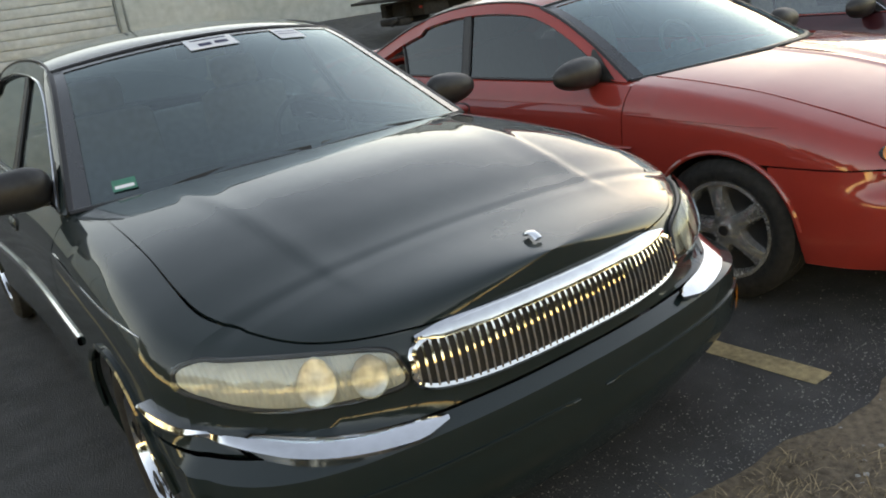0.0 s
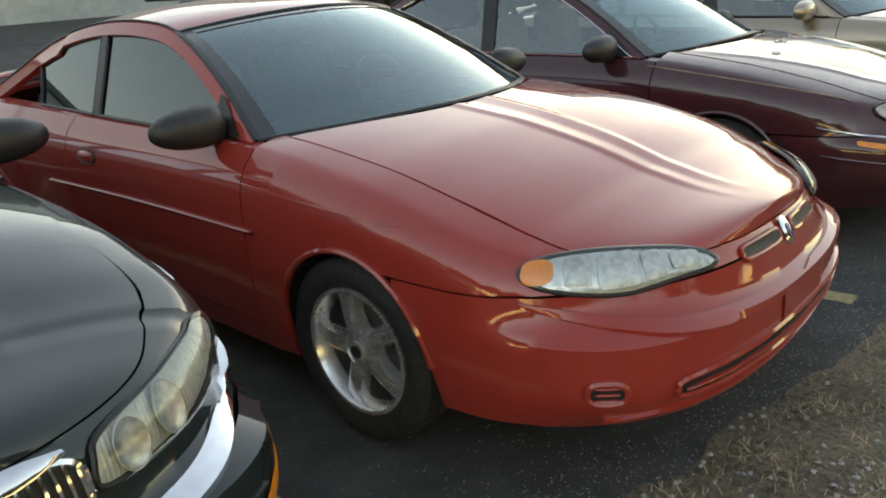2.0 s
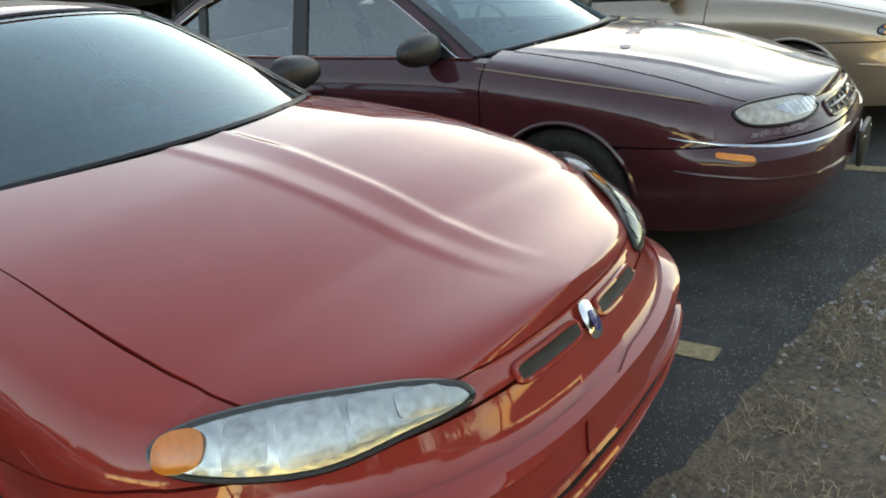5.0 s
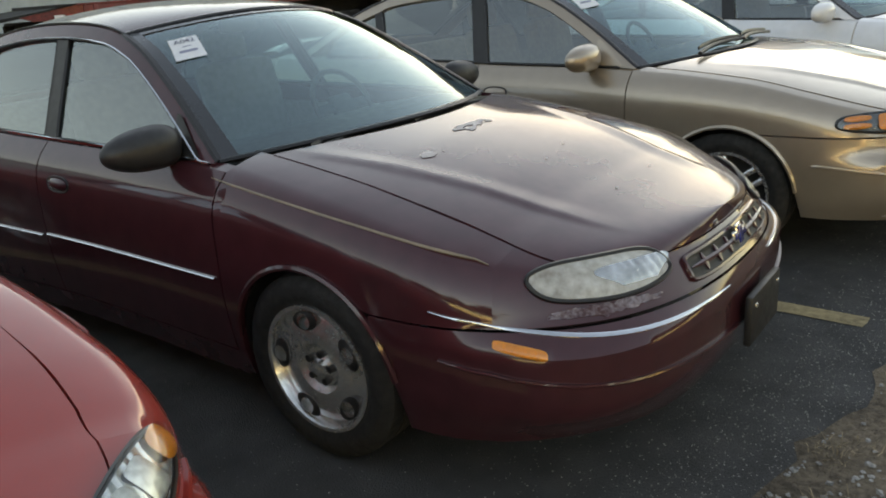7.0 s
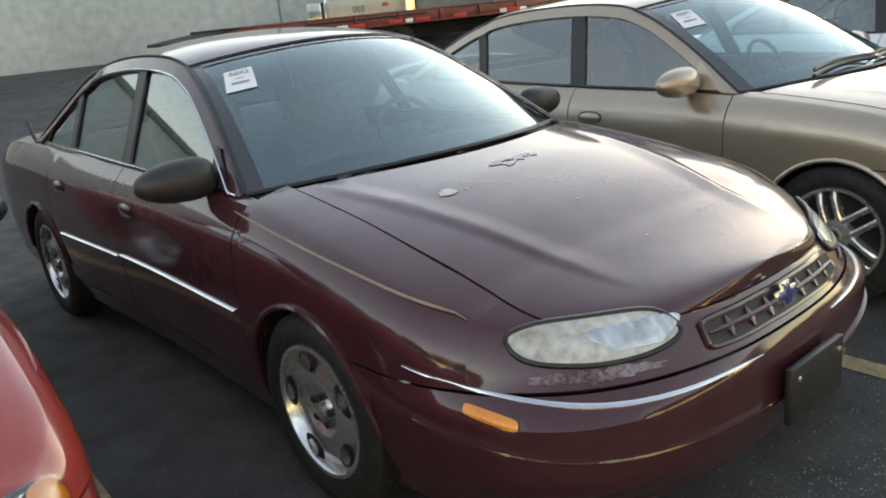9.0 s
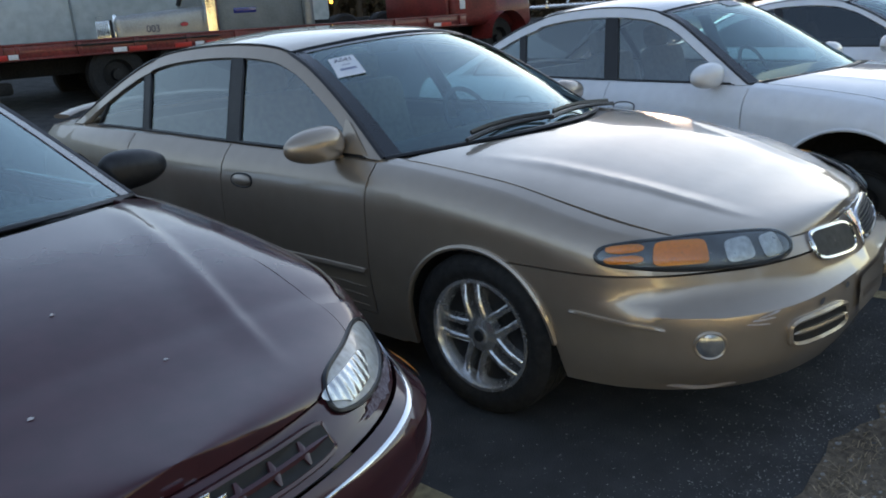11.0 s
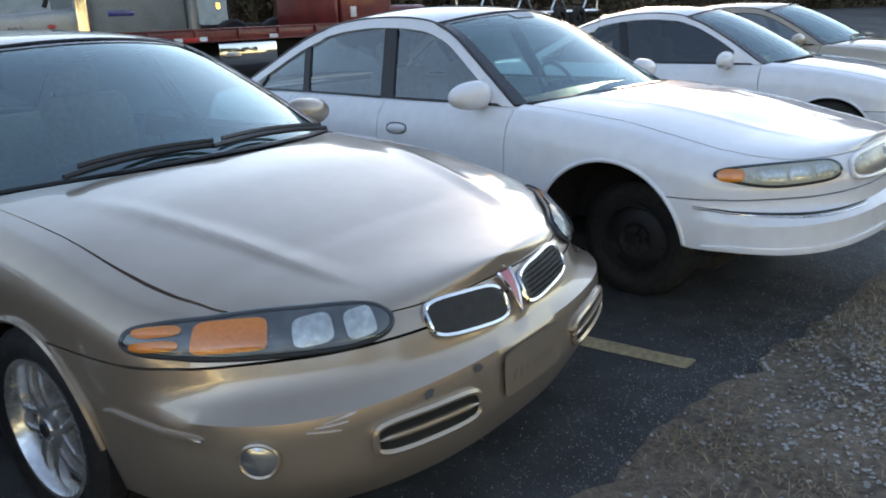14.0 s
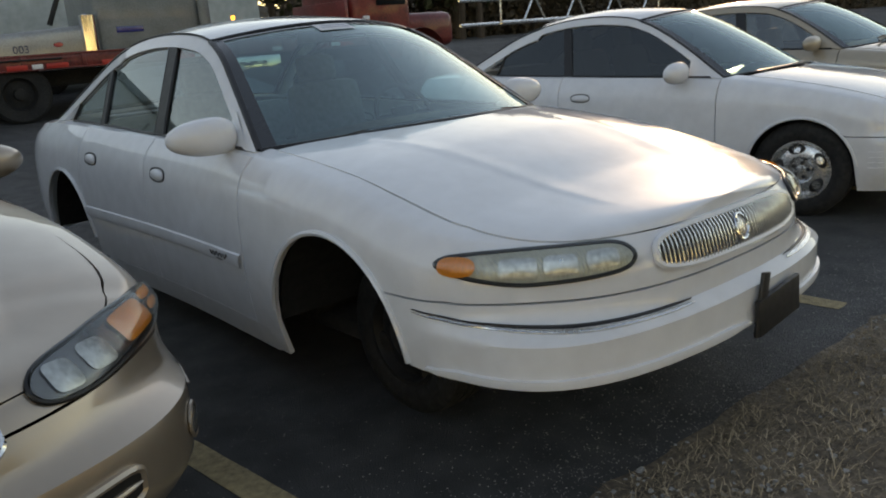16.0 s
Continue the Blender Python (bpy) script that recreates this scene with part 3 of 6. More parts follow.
        for v in bm.verts:
            c = v.co
            v.co = Vector((math.copysign(abs(c.x) ** 0.8, c.x) * 0.148, math.copysign(abs(c.y) ** 0.9, c.y) * (0.08 if c.y < 0 else 0.03), math.copysign(abs(c.z) ** 0.85, c.z) * (0.066 - 0.016 * c.x * sign)))
            v.co.z *= 1.15
            v.co.y += 0.075 * abs(v.co.x + 0.125 * sign)
        bmesh.ops.translate(bm, vec=(sign * (x0 + 0.145), my, mz + 0.02), verts=bm.verts)
        mir = part("door_mirror", bm, s["mirror_paint"], root)
        bm = box(0.16, 0.06, 0.05, (sign * (x0 + 0.04), my + 0.005, mz - 0.03), 0.018, Matrix.Rotation(sign * radians(-10), 4, "Y"))
        part("mirror_arm", bm, s["mirror_paint"], mir)
        bm = lathe([(0.0, 0.062), (0.002, 0.06), (0.003, 0.0)], 24)
        bmesh.ops.transform(bm, matrix=Matrix.Translation((sign * (x0 + 0.145), my + 0.034, mz + 0.02)) @ Matrix.Rotation(math.pi / 2, 4, "Z") @ Matrix.Diagonal((1, 1.7, 0.95, 1)), verts=bm.verts)
        part("mirror_glass", bm, M_CHROME, mir)
        bm = grid([[(sign * (xs(z) + 0.014), y, z) for y, z in ((yA + 0.08, belt(yA + 0.1) + 0.01), (yA + 0.26, belt(yA + 0.2) + 0.01))] for f in (0,)] + [[(sign * (xs(belt(yA) + 0.14) + 0.014), yA + 0.24, belt(yA) + 0.15), (sign * (xs(belt(yA) + 0.14) + 0.014), yA + 0.26, belt(yA) + 0.15)]])
        part("mirror_sail", bm, s["mirror_paint"], mir)

    def glass_sheet(idx, direction, bow0, bow1):
        rows = []
        seq = [pts2[i] for i in idx]
        z0, z1 = seq[0].y, seq[-1].y
        for p in seq:
            f = (p.y - z0) / (z1 - z0)
            xe = xs(p.y)
            bow = bow0 + (bow1 - bow0) * f
            rows.append([(xe * t, p.x + direction * bow * (1 - t * t), p.y + 0.055 * f * (1 - t * t) + (0.035 * (1 - f) * (1 - t * t))) for t in [-1 + k / 12 for k in range(25)]])
        return rows
    wrows = glass_sheet(range(0, ia + 1), -1, s["bow"], s["bow"] * 0.55)
    rrows = glass_sheet(range(n - 1, ic - 1, -1), 1, s["bow"] * 0.9, s["bow"] * 0.4)
    s["wrows"] = wrows
    for wname, rows, gm in (("windshield", wrows, s.get("screen", M_WSHIELD)), ("rear_window", rrows, s.get("side_glass", M_GLASS))):
        w = part(wname, grid(rows), gm, root)
        w.visible_shadow = False
        edge = rows[0] + [r[-1] for r in rows[1:]] + list(reversed(rows[-1][:-1])) + [r[0] for r in reversed(rows[:-1])]
        part("glass_border", tube([(e[0] * 0.985, e[1], e[2] + 0.002) for e in edge], 0.017, 6, 0.6), M_TRIM, w)
        if wname == "windshield":
            up = [[Vector(p_) + Vector((0, -0.002, 0.003)) for p_ in r_] for r_ in rows]
            for band in ([r_[:2] for r_ in up], [r_[-2:] for r_ in up], up[:2], up[-2:]):
                part("black_glass_edge", grid(band), M_FRIT, w)
    # roof
    rrow = []
    seq = [pts2[i] for i in range(ia, ic + 1)]
    for j, p in enumerate(seq):
        f = j / (len(seq) - 1)
        b = -s["bow"] * 0.55 * (1 - ease(0, 0.4, f)) + s["bow"] * 0.4 * ease(0.6, 1, f)
        rrow.append([(xs(p.y) * t, p.x + b * (1 - t * t), p.y + (0.055 + 0.012 * math.sin(math.pi * f)) * (1 - abs(t) ** 2.4) + 0.002) for t in [-1 + k / 10 for k in range(21)]])
    bm = grid(rrow)
    thick(bm, 0.03, (0, inner.y, 0.8))
    part("roof", bm, body, root)
    for sign in (-1, 1):
        part("roof_drip_rail", tube([(sign * (xs(p.y) * 0.985), p.x, p.y + 0.008) for p in seq], 0.006, 5), M_TRIM, root)

    # wheels and wells
    wx = sh.W - 0.105 - s.get("wheel_in", 0.035)
    for yh in (s["hub_f"], s["hub_r"]):
        for sign in (-1, 1):
            wheel(s["wheel"], s.get("tyre_r", 0.325), s.get("rim_r", 0.205), root, sign * wx, yh, s["hub_z"] + s.get("sink", 0), sign)
            bm = lathe([(sh.W - 0.05, sh.R + 0.012), (sh.W - 0.45, sh.R + 0.012), (sh.W - 0.45, 0.0)], 24, math.pi)
            bmesh.ops.transform(bm, matrix=Matrix.Translation((0, yh, s["hub_z"])) @ Matrix.Diagonal((sign, 1, 1, 1)), verts=bm.verts)
            part("wheel_well", bm, M_WELL, root)
    for sign in (-1, 1):
        for yh in (s["hub_f"], s["hub_r"]):
            lip = []
            for k in range(25):
                a = radians(8 + 164 * k / 24)
                y_ = yh - sh.R * math.cos(a)
                lip.append(sh.surf(sign * sh.u_of_y(y_), s["hub_z"] + (sh.R + 0.004) * math.sin(a), 0.003))
            part("arch_lip", tube(lip, s.get("lip", 0.011), 6), body, root)
    # floor pan and cabin
    part("floor_pan", box(1.3, s["length"] - 1.1, 0.08, (0, s["length"] / 2 + 0.05, 0.24), 0.02), M_WELL, root)
    part("engine_bay", box(1.0, 0.9, 0.3, (0, 0.85, 0.42), 0.05), M_WELL, root)
    im = s["interior"]
    sy = yA + 0.95
    part("dashboard", box(1.36, 0.5, 0.2, (0, yA + 0.25, zA - 0.13), 0.08, Matrix.Rotation(radians(6), 4, "X")), M_INT_DARK, root)
    for x in (-0.37, 0.37):
        part("front_seat", seat(x, sy, 0.5, im), im, root)
    part("rear_seat", merge(box(1.3, 0.5, 0.16, (0, sy + 0.95, 0.5), 0.06), box(1.3, 0.16, 0.5, (0, sy + 1.22, 0.78), 0.06, Matrix.Rotation(radians(-16), 4, "X"))), im, root)
    bm = lathe([(0.012 * math.cos(q), 0.185 + 0.014 * math.sin(q)) for q in [2 * math.pi * k / 8 for k in range(9)]], 28)
    bm = merge(bm, box(0.02, 0.34, 0.05, (0.01, 0, 0), 0.008), box(0.04, 0.14, 0.12, (0.012, 0, 0), 0.015))
    bmesh.ops.transform(bm, matrix=Matrix.Translation((0.37, yA + 0.52, zA - 0.0)) @ Matrix.Rotation(radians(90), 4, "Z") @ Matrix.Rotation(radians(28), 4, "Y"), verts=bm.verts)
    part("steering_wheel", bm, M_INT_DARK, root)
    part("rear_view_mirror", box(0.22, 0.03, 0.06, (0, pts2[ia].x + 0.02, zmax - 0.06), 0.012), M_INT_DARK, root)
    part("firewall", box(1.4, 0.04, 0.55, (0, yA - 0.08, 0.55), 0.01), M_WELL, root)
    for sign in (-1, 1):
        part("door_lining", box(0.03, y3 - y1 - 0.2, 0.5, (sign * (sh.W - 0.14), (y1 + y3) / 2, 0.62), 0.01), im, root)
    # wipers
    for x0, x1 in s.get("wipers", ((-0.62, -0.02), (-0.05, 0.6))):
        pts = [sh.deck(x0 + (x1 - x0) * f, hood_end + 0.015 + 0.12 * abs(x0 + (x1 - x0) * f) ** 2 + 0.05 * math.sin(f * 3), s.get("wiper_lift", -0.012)) for f in [k / 8 for k in range(9)]]
        wp = part("wiper", tube(pts, 0.011 if "wiper_lift" in s else 0.007, 6), M_BLACK, root)
        part("wiper_blade", tube([p + Vector((0, 0.03, 0.012 if "wiper_lift" in s else 0.004)) for p in pts[1:]], 0.006, 5, 2.0), M_BLACK, wp)
    # door handles and mouldings
    for sign in (-1, 1):
        for yd in ((y2 - 0.2,) if s.get("coupe") else (y2 - 0.17, y3 - 0.19)):
            u = sh.u_of_y(yd) * sign
            z = zt(yd) - 0.15
            hb = part("door_handle", patch(sh, rounded(u - 0.075, u + 0.075, z - 0.024, z + 0.024, 2.4), 0.006, 3, 0.012, 24), s.get("handle", body), root)
            part("handle_recess", rim_line(sh, rounded(u - 0.082, u + 0.082, z - 0.032, z + 0.032, 2.4), 0.001, 0.004, 24), M_TRIM, hb)
        for (ya_, yb_, z, hgt, mat, lab) in s.get("mouldings", ()):
            ua, ub = sh.u_of_y(ya_), sh.u_of_y(yb_)
            k = max(8, int((ub - ua) / 0.05))
            rows = [[sh.surf(sign * (ua + (ub - ua) * i / k), z + hgt * dz, l) for dz, l in ((-0.5, -0.002), (-0.42, 0.01), (0, 0.015), (0.42, 0.01), (0.5, -0.002))] for i in range(k + 1)]
            bm = grid(rows)
            clean(bm)
            part("side_moulding", bm, body if mat is None else mat, root, lab)
    return root, sh


def strip_on(sh, root, name, u0, u1, z, hgt, mat, lift=0.014, rise=0.0, label="", k=28, bend=1.0):
    rows = []
    for i in range(k + 1):
        u = u0 + (u1 - u0) * i / k
        zz = z + rise * (i / k) ** bend
        e = min(1, 8 * min(i, k - i) / k + 0.3)
        rows.append([sh.surf(u, zz + hgt * dz * e, l) for dz, l in ((-0.5, -0.003), (-0.45, lift * 0.8), (0, lift), (0.45, lift * 0.8), (0.5, -0.003))])
    bm = grid(rows)
    clean(bm)
    return part(name, bm, mat, root, label)


def headlight(sh, root, outline, style, bowls=(), amber=None, label="", facets=()):
    """A lamp unit: dark bezel, silvered housing, bowls, clear or hazed lens and an amber corner."""
    out = []
    for sign in (-1, 1):
        o = (lambda a, f=outline, q=sign: (q * f(a)[0], f(a)[1]))
        lamp = part("headlight", patch(sh, o, 0.006, 5, 0.004), {"clear": M_REFL, "dark": M_LAMPDARK, "soft": M_HAZE, "haze": M_HAZE, "peel": M_PEEL}[style], root, label)
        part("bezel", rim_line(sh, o, 0.006, 0.007), M_TRIM, lamp)
        for (u, z, r) in bowls:
            ring = rounded(sign * u - r, sign * u + r, z - r, z + r, 2.0)
            bowl = part("lamp_bowl", patch(sh, ring, 0.02, 5, -0.009, 28), M_BOWL, lamp)
            part("bowl_ring", rim_line(sh, ring, 0.02, 0.0022, 28), M_HAZE if style == "soft" else M_REFL, bowl)
        for fc in facets:
            part("reflector_facet", patch(sh, mirrored(rounded(*fc), sign), 0.0125, 3, 0.003, 32), M_BOWL, lamp)
        for am in (amber or ()):
            f2 = rounded(*am)
            part("turn_signal", patch(sh, lambda a: (sign * f2(a)[0], f2(a)[1]), 0.0165, 4, 0.006, 32), M_AMBER, lamp, "amber turn signal lens")
        if style in ("clear", "dark", "soft"):
            lens = part("lens", patch(sh, o, 0.022, 6, 0.014), M_LENS, lamp)
            lens.visible_shadow = False
        out.append(lamp)
    return out


# ground: asphalt that rises gently towards the building, and the grass verge
def ground_z(y):
    return 1.0 * ease(5.5, 21, y)


def asphalt_material():
    m = material("asphalt", (0.062, 0.061, 0.06), 0.75, vary=0.2, scale=1.2, bump=0.6, bump_scale=140)
    n, l = m.node_tree.nodes, m.node_tree.links
    b = n["Principled BSDF"]
    src = b.inputs["Base Color"].links[0].from_socket
    co = n.new("ShaderNodeTexCoord")
    vo = n.new("ShaderNodeTexVoronoi")
    vo.inputs["Scale"].default_value = 75
    l.new(co.outputs["Object"], vo.inputs["Vector"])
    st = n.new("ShaderNodeMapRange")
    st.inputs[1].default_value, st.inputs[2].default_value, st.inputs[3].default_value, st.inputs[4].default_value = 0.1, 0.25, 1, 0
    l.new(vo.outputs["Distance"], st.inputs[0])
    rnd = n.new("ShaderNodeMath")
    rnd.operation = "GREATER_THAN"
    rnd.inputs[1].default_value = 0.82
    sep = n.new("ShaderNodeSeparateColor")
    l.new(vo.outputs["Color"], sep.inputs[0])
    l.new(sep.outputs[0], rnd.inputs[0])
    mul = n.new("ShaderNodeMath")
    mul.operation = "MULTIPLY"
    l.new(st.outputs[0], mul.inputs[0])
    l.new(rnd.outputs[0], mul.inputs[1])
    mx = n.new("ShaderNodeMix")
    mx.data_type = "RGBA"
    l.new(mul.outputs[0], mx.inputs[0])
    l.new(src, mx.inputs[6])
    mx.inputs[7].default_value = (0.26, 0.25, 0.24, 1)
    l.new(mx.outputs[2], b.inputs["Base Color"])
    return m


M_ASPHALT = asphalt_material()
M_SOIL = material("bare_soil", (0.24, 0.18, 0.125), 0.95, scale=9, second=(0.075, 0.057, 0.04), bump=0.9, bump_scale=70)
M_STRAW = material("dry_grass", (0.42, 0.32, 0.21), 0.9, scale=3, second=(0.2, 0.145, 0.085))
M_STONE = material("gravel_stone", (0.45, 0.43, 0.4), 0.85, scale=30, second=(0.2, 0.19, 0.18))
M_WALL = material("painted_wall", (0.55, 0.60, 0.60), 0.7, scale=1.1, second=(0.36, 0.41, 0.41), bump=0.1, bump_scale=20)

ys = [-400, -60, -20, -8, -4, -2] + [k * 0.5 for k in range(-3, 50)] + [30, 60, 150, 600]
xg = [-600, -150, -60] + list(range(-40, 61, 4)) + [90, 200, 600]
ground = part("ground", grid([[(x, y, ground_z(y)) for x in xg] for y in ys]), M_ASPHALT)
tagged(ground, "dark worn asphalt of a parking lot", "asphalt", kind="structure")


def verge_edge(x):
    return -0.19 + 0.06 * noise.noise((x * 0.9, 3.1, 0)) + 0.06 * noise.noise((x * 2.9, 7, 0)) + 0.05 * noise.noise((x * 8.3, 2, 0)) - 0.03 * math.sin(x * 0.35)


def verge_z(x, y):
    d = verge_edge(x) - y
    return 0.004 + 0.035 * ease(0, 0.5, d) + 0.022 * noise.noise((x * 2.2, y * 2.2, 0)) * ease(0, 0.3, d) + 0.012 * noise.noise((x * 9, y * 9, 2)) * ease(0, 0.1, d)


rows = []
for i in range(321):
    x = -12 + i * 0.09
    e = verge_edge(x)
    rows.append([(x, e - d, verge_z(x, e - d)) for d in [0.0] + [0.05 * 1.11**k for k in range(41)]])
verge = part("grass_verge", grid(rows), M_SOIL)
tagged(verge, "bare brown soil verge with thin dead grass", "verge", kind="structure")

# parking lines: worn strips, slightly splayed from the row
LINE_X = (-5.0, -2.49, 0.0, 2.55, 5.25, 7.95, 10.65)
for k, x0 in enumerate(LINE_X):
    a = radians(8 if k < 5 else 6)
    rows = []
    for i in range(60):
        d = i * 0.09
        w = 0.055 + 0.006 * noise.noise((d * 4, k * 5.0, 0))
        cx, cy = x0 - math.sin(a) * d, d * math.cos(a) - 0.02
        rows.append([(cx - w, cy, 0.004), (cx + 0.004 * noise.noise((d * 9, k, 3)), cy, 0.006), (cx + w, cy + 0.01, 0.004)])
    ob = part("parking_line", grid(rows), M_LINE)
    tagged(ob, "faded yellowish parking line on asphalt", "parking line", "parking lines", "structure")


# the cars
P_BLACK = paint("black_green_paint", (0.009, 0.019, 0.02), 0.0, 0.5, coat_ior=1.5)
P_RED = paint("red_metallic_paint", (0.33, 0.033, 0.024), 0.0, 0.5)
P_MAROON = paint("dark_maroon_paint", (0.06, 0.015, 0.02), 0.1, 0.5, 0.12, 0.08)
P_GOLD = paint("champagne_paint", (0.41, 0.335, 0.262), 0.65, 0.32)
P_WHITE = paint("white_paint", (0.74, 0.75, 0.77), 0.0, 0.5, 0.04)
P_TAN = paint("tan_paint", (0.42, 0.36, 0.28), 0.3, 0.4)

SIDE = [(0.18, 0.06), (0.33, 0.02), (0.55, 0.0), (0.75, 0.004), (0.95, 0.035), (1.08, 0.07)]
ROUND_FRONT = [(0.18, 0.10), (0.30, 0.03), (0.40, 0.0), (0.525, 0.0), (0.555, 0.04), (0.60, 0.05), (0.64, 0.06), (0.70, 0.08), (0.78, 0.13), (0.9, 0.25)]
SOFT_FRONT = [(0.18, 0.10), (0.30, 0.03), (0.40, 0.0), (0.53, 0.0), (0.57, 0.016), (0.60, 0.032), (0.64, 0.052), (0.70, 0.08), (0.78, 0.13), (0.9, 0.25)]
BLUNT_FRONT = [(0.18, 0.09), (0.30, 0.02), (0.38, 0.0), (0.525, 0.0), (0.56, 0.045), (0.66, 0.05), (0.74, 0.06), (0.8, 0.1), (0.9, 0.2)]

park = dict(screen=M_SMOKED, corner=0.085, hood_in=0.085, front=0.14, split=0.55, length=5.25, width=1.97, hub_f=1.06, hub_r=3.95, hub_z=0.325, nose=0.8, nose_n=2.45, top=[(0, 0.75), (0.3, 0.765), (0.6, 0.80), (0.8, 0.85), (1.06, 0.905), (1.7, 0.95), (2.6, 0.97), (4.2, 1.0), (5.2, 0.96)],
            side_in=SIDE, front_in=BLUNT_FRONT, crown=[(0, 0.045), (0.4, 0.07), (1.2, 0.075), (1.8, 0.05), (4.2, 0.03), (5.2, 0.02)], doors=(1.72, 2.75, 3.62), a_base=1.70, bow=0.24, bumper_top=0.56,
            ridge=[(2.05, 1.18), (2.42, 1.40), (2.75, 1.45), (3.3, 1.455), (3.75, 1.40), (4.05, 1.25), (4.45, 1.0)], rear_base=4.45, lean=0.46, glass_x=0.87, pillar_a=0.045, rail=0.05, pillar_c=0.08,
            panes=[((1.8, 0.0), (2.72, 0.1), 0), ((2.8, 0.1), (3.62, 0.12), 0), ((3.68, 0.12), (4.3, 0.0), 0)], mirror=(1.95, 1.02), mirror_paint=M_BLACK, paint=P_BLACK, wheel="chrome", rim_r=0.215, interior=M_INT_GREY,
            ridges=(0.42, 0.16, 0.004, 0.35), mouldings=[(1.45, 4.6, 0.60, 0.035, M_CHROME, "chrome edged side moulding")], seal=M_CHROME, hood_label="glossy black hood with a small emblem")
monte = dict(wheel_in=0.015, length=5.02, width=1.92, hub_f=1.10, hub_r=3.95, hub_z=0.33, nose=0.8, nose_n=2.45, top=[(0, 0.69), (0.2, 0.70), (0.45, 0.735), (0.75, 0.815), (1.09, 0.89), (1.65, 0.95), (2.6, 0.965), (3.6, 0.99), (4.2, 1.0), (5.0, 0.97)],
             side_in=SIDE, front_in=ROUND_FRONT, crown=[(0, 0.035), (0.3, 0.045), (0.7, 0.055), (1.4, 0.05), (2, 0.04), (4.2, 0.03), (5, 0.02)], doors=(1.62, 3.02, 3.75), a_base=1.66, bow=0.30, bumper_top=0.645, chin=0.235, coupe=True, spoiler=True,
             ridge=[(1.98, 1.16), (2.36, 1.335), (2.7, 1.375), (3.1, 1.37), (3.5, 1.30), (3.85, 1.15), (4.2, 1.0)], rear_base=4.2, lean=0.5, glass_x=0.82, pillar_a=0.045, rail=0.05, pillar_c=0.08,
             panes=[((1.72, 0.0), (2.84, 0.1), 0), ((2.90, 0.1), (3.46, 0.12), 0)], mirror=(1.86, 1.0), mirror_paint=M_BLACK, paint=P_RED, wheel="five", rim_r=0.222, interior=M_INT_DARK, side_glass=M_DARKGLASS,
             ridges=(0.05, 0.05, 0.006, 0.15), mouldings=[(1.56, 3.2, 0.675, 0.016, None, "")], hood_label="red hood with two raised creases")
lumi = dict(corner=0.065, hood_in=0.18, wheel_in=0.015, length=5.1, width=1.90, hub_f=1.10, hub_r=3.90, hub_z=0.325, nose=0.8, nose_n=2.45, top=[(0, 0.69), (0.2, 0.705), (0.45, 0.74), (0.75, 0.81), (1.1, 0.88), (1.6, 0.94), (2.6, 0.96), (4.0, 0.985), (5.1, 0.95)],
            side_in=SIDE, front_in=SOFT_FRONT, crown=[(0, 0.035), (0.3, 0.045), (0.8, 0.06), (1.5, 0.05), (4, 0.03), (5, 0.02)], doors=(1.50, 2.70, 3.62), a_base=1.58, bow=0.26, bumper_top=0.585,
            ridge=[(1.94, 1.185), (2.28, 1.365), (2.6, 1.42), (3.1, 1.42), (3.5, 1.36), (3.8, 1.2), (4.15, 1.0)], rear_base=4.15, lean=0.5, glass_x=0.82, pillar_a=0.045, rail=0.05, pillar_c=0.062,
            panes=[((1.66, 0.0), (2.65, 0.08), 0), ((2.74, 0.08), (3.45, 0.08), 0), ((3.5, 0.08), (3.95, -0.05), 0)], mirror=(1.8, 0.99), mirror_paint=M_BLACK, paint=P_MAROON, wheel="disc", rim_r=0.222, interior=M_INT_GREY,
            ridges=(0.33, 0.3, 0.007, 0.2), mouldings=[(1.52, 2.68, 0.58, 0.009, M_CHROME, "thin bright side moulding"), (2.72, 3.5, 0.57, 0.009, M_CHROME, "thin bright side moulding")], seal=M_CHROME, hood_label="dull maroon hood with two peeled paint spots")
bonn = dict(hood_in=0.06, wiper_lift=0.035, wheel_in=0.015, length=5.15, width=1.97, hub_f=1.12, hub_r=3.97, hub_z=0.325, nose=0.8, nose_n=2.45, top=[(0, 0.70), (0.2, 0.72), (0.45, 0.76), (0.75, 0.825), (1.07, 0.89), (1.7, 0.945), (2.6, 0.965), (4.2, 1.0), (5.1, 0.98)],
            side_in=SIDE, front_in=ROUND_FRONT, crown=[(0, 0.035), (0.3, 0.045), (0.8, 0.06), (1.5, 0.055), (4, 0.03), (5, 0.02)], doors=(1.68, 2.72, 3.6), a_base=1.66, bow=0.3, bumper_top=0.652, chin=0.245, spoiler=True,
            ridge=[(2.0, 1.18), (2.38, 1.38), (2.7, 1.43), (3.2, 1.43), (3.65, 1.385), (4.02, 1.235), (4.42, 1.0)], rear_base=4.42, lean=0.46, glass_x=0.86, pillar_a=0.05, rail=0.055, pillar_c=0.065,
            panes=[((1.76, 0.0), (2.66, 0.12), 0), ((2.76, 0.12), (3.52, 0.12), 0), ((3.58, 0.12), (4.1, -0.05), 0)], mirror=(1.92, 1.0), mirror_paint=P_GOLD, paint=P_GOLD, wheel="double", rim_r=0.225, interior=M_INT_TAN,
            ridges=(0.37, 0.36, 0.009, 0.2), mouldings=[(1.7, 3.5, 0.495, 0.03, None, "body coloured side moulding")], hood_label="champagne hood with peaked creases")
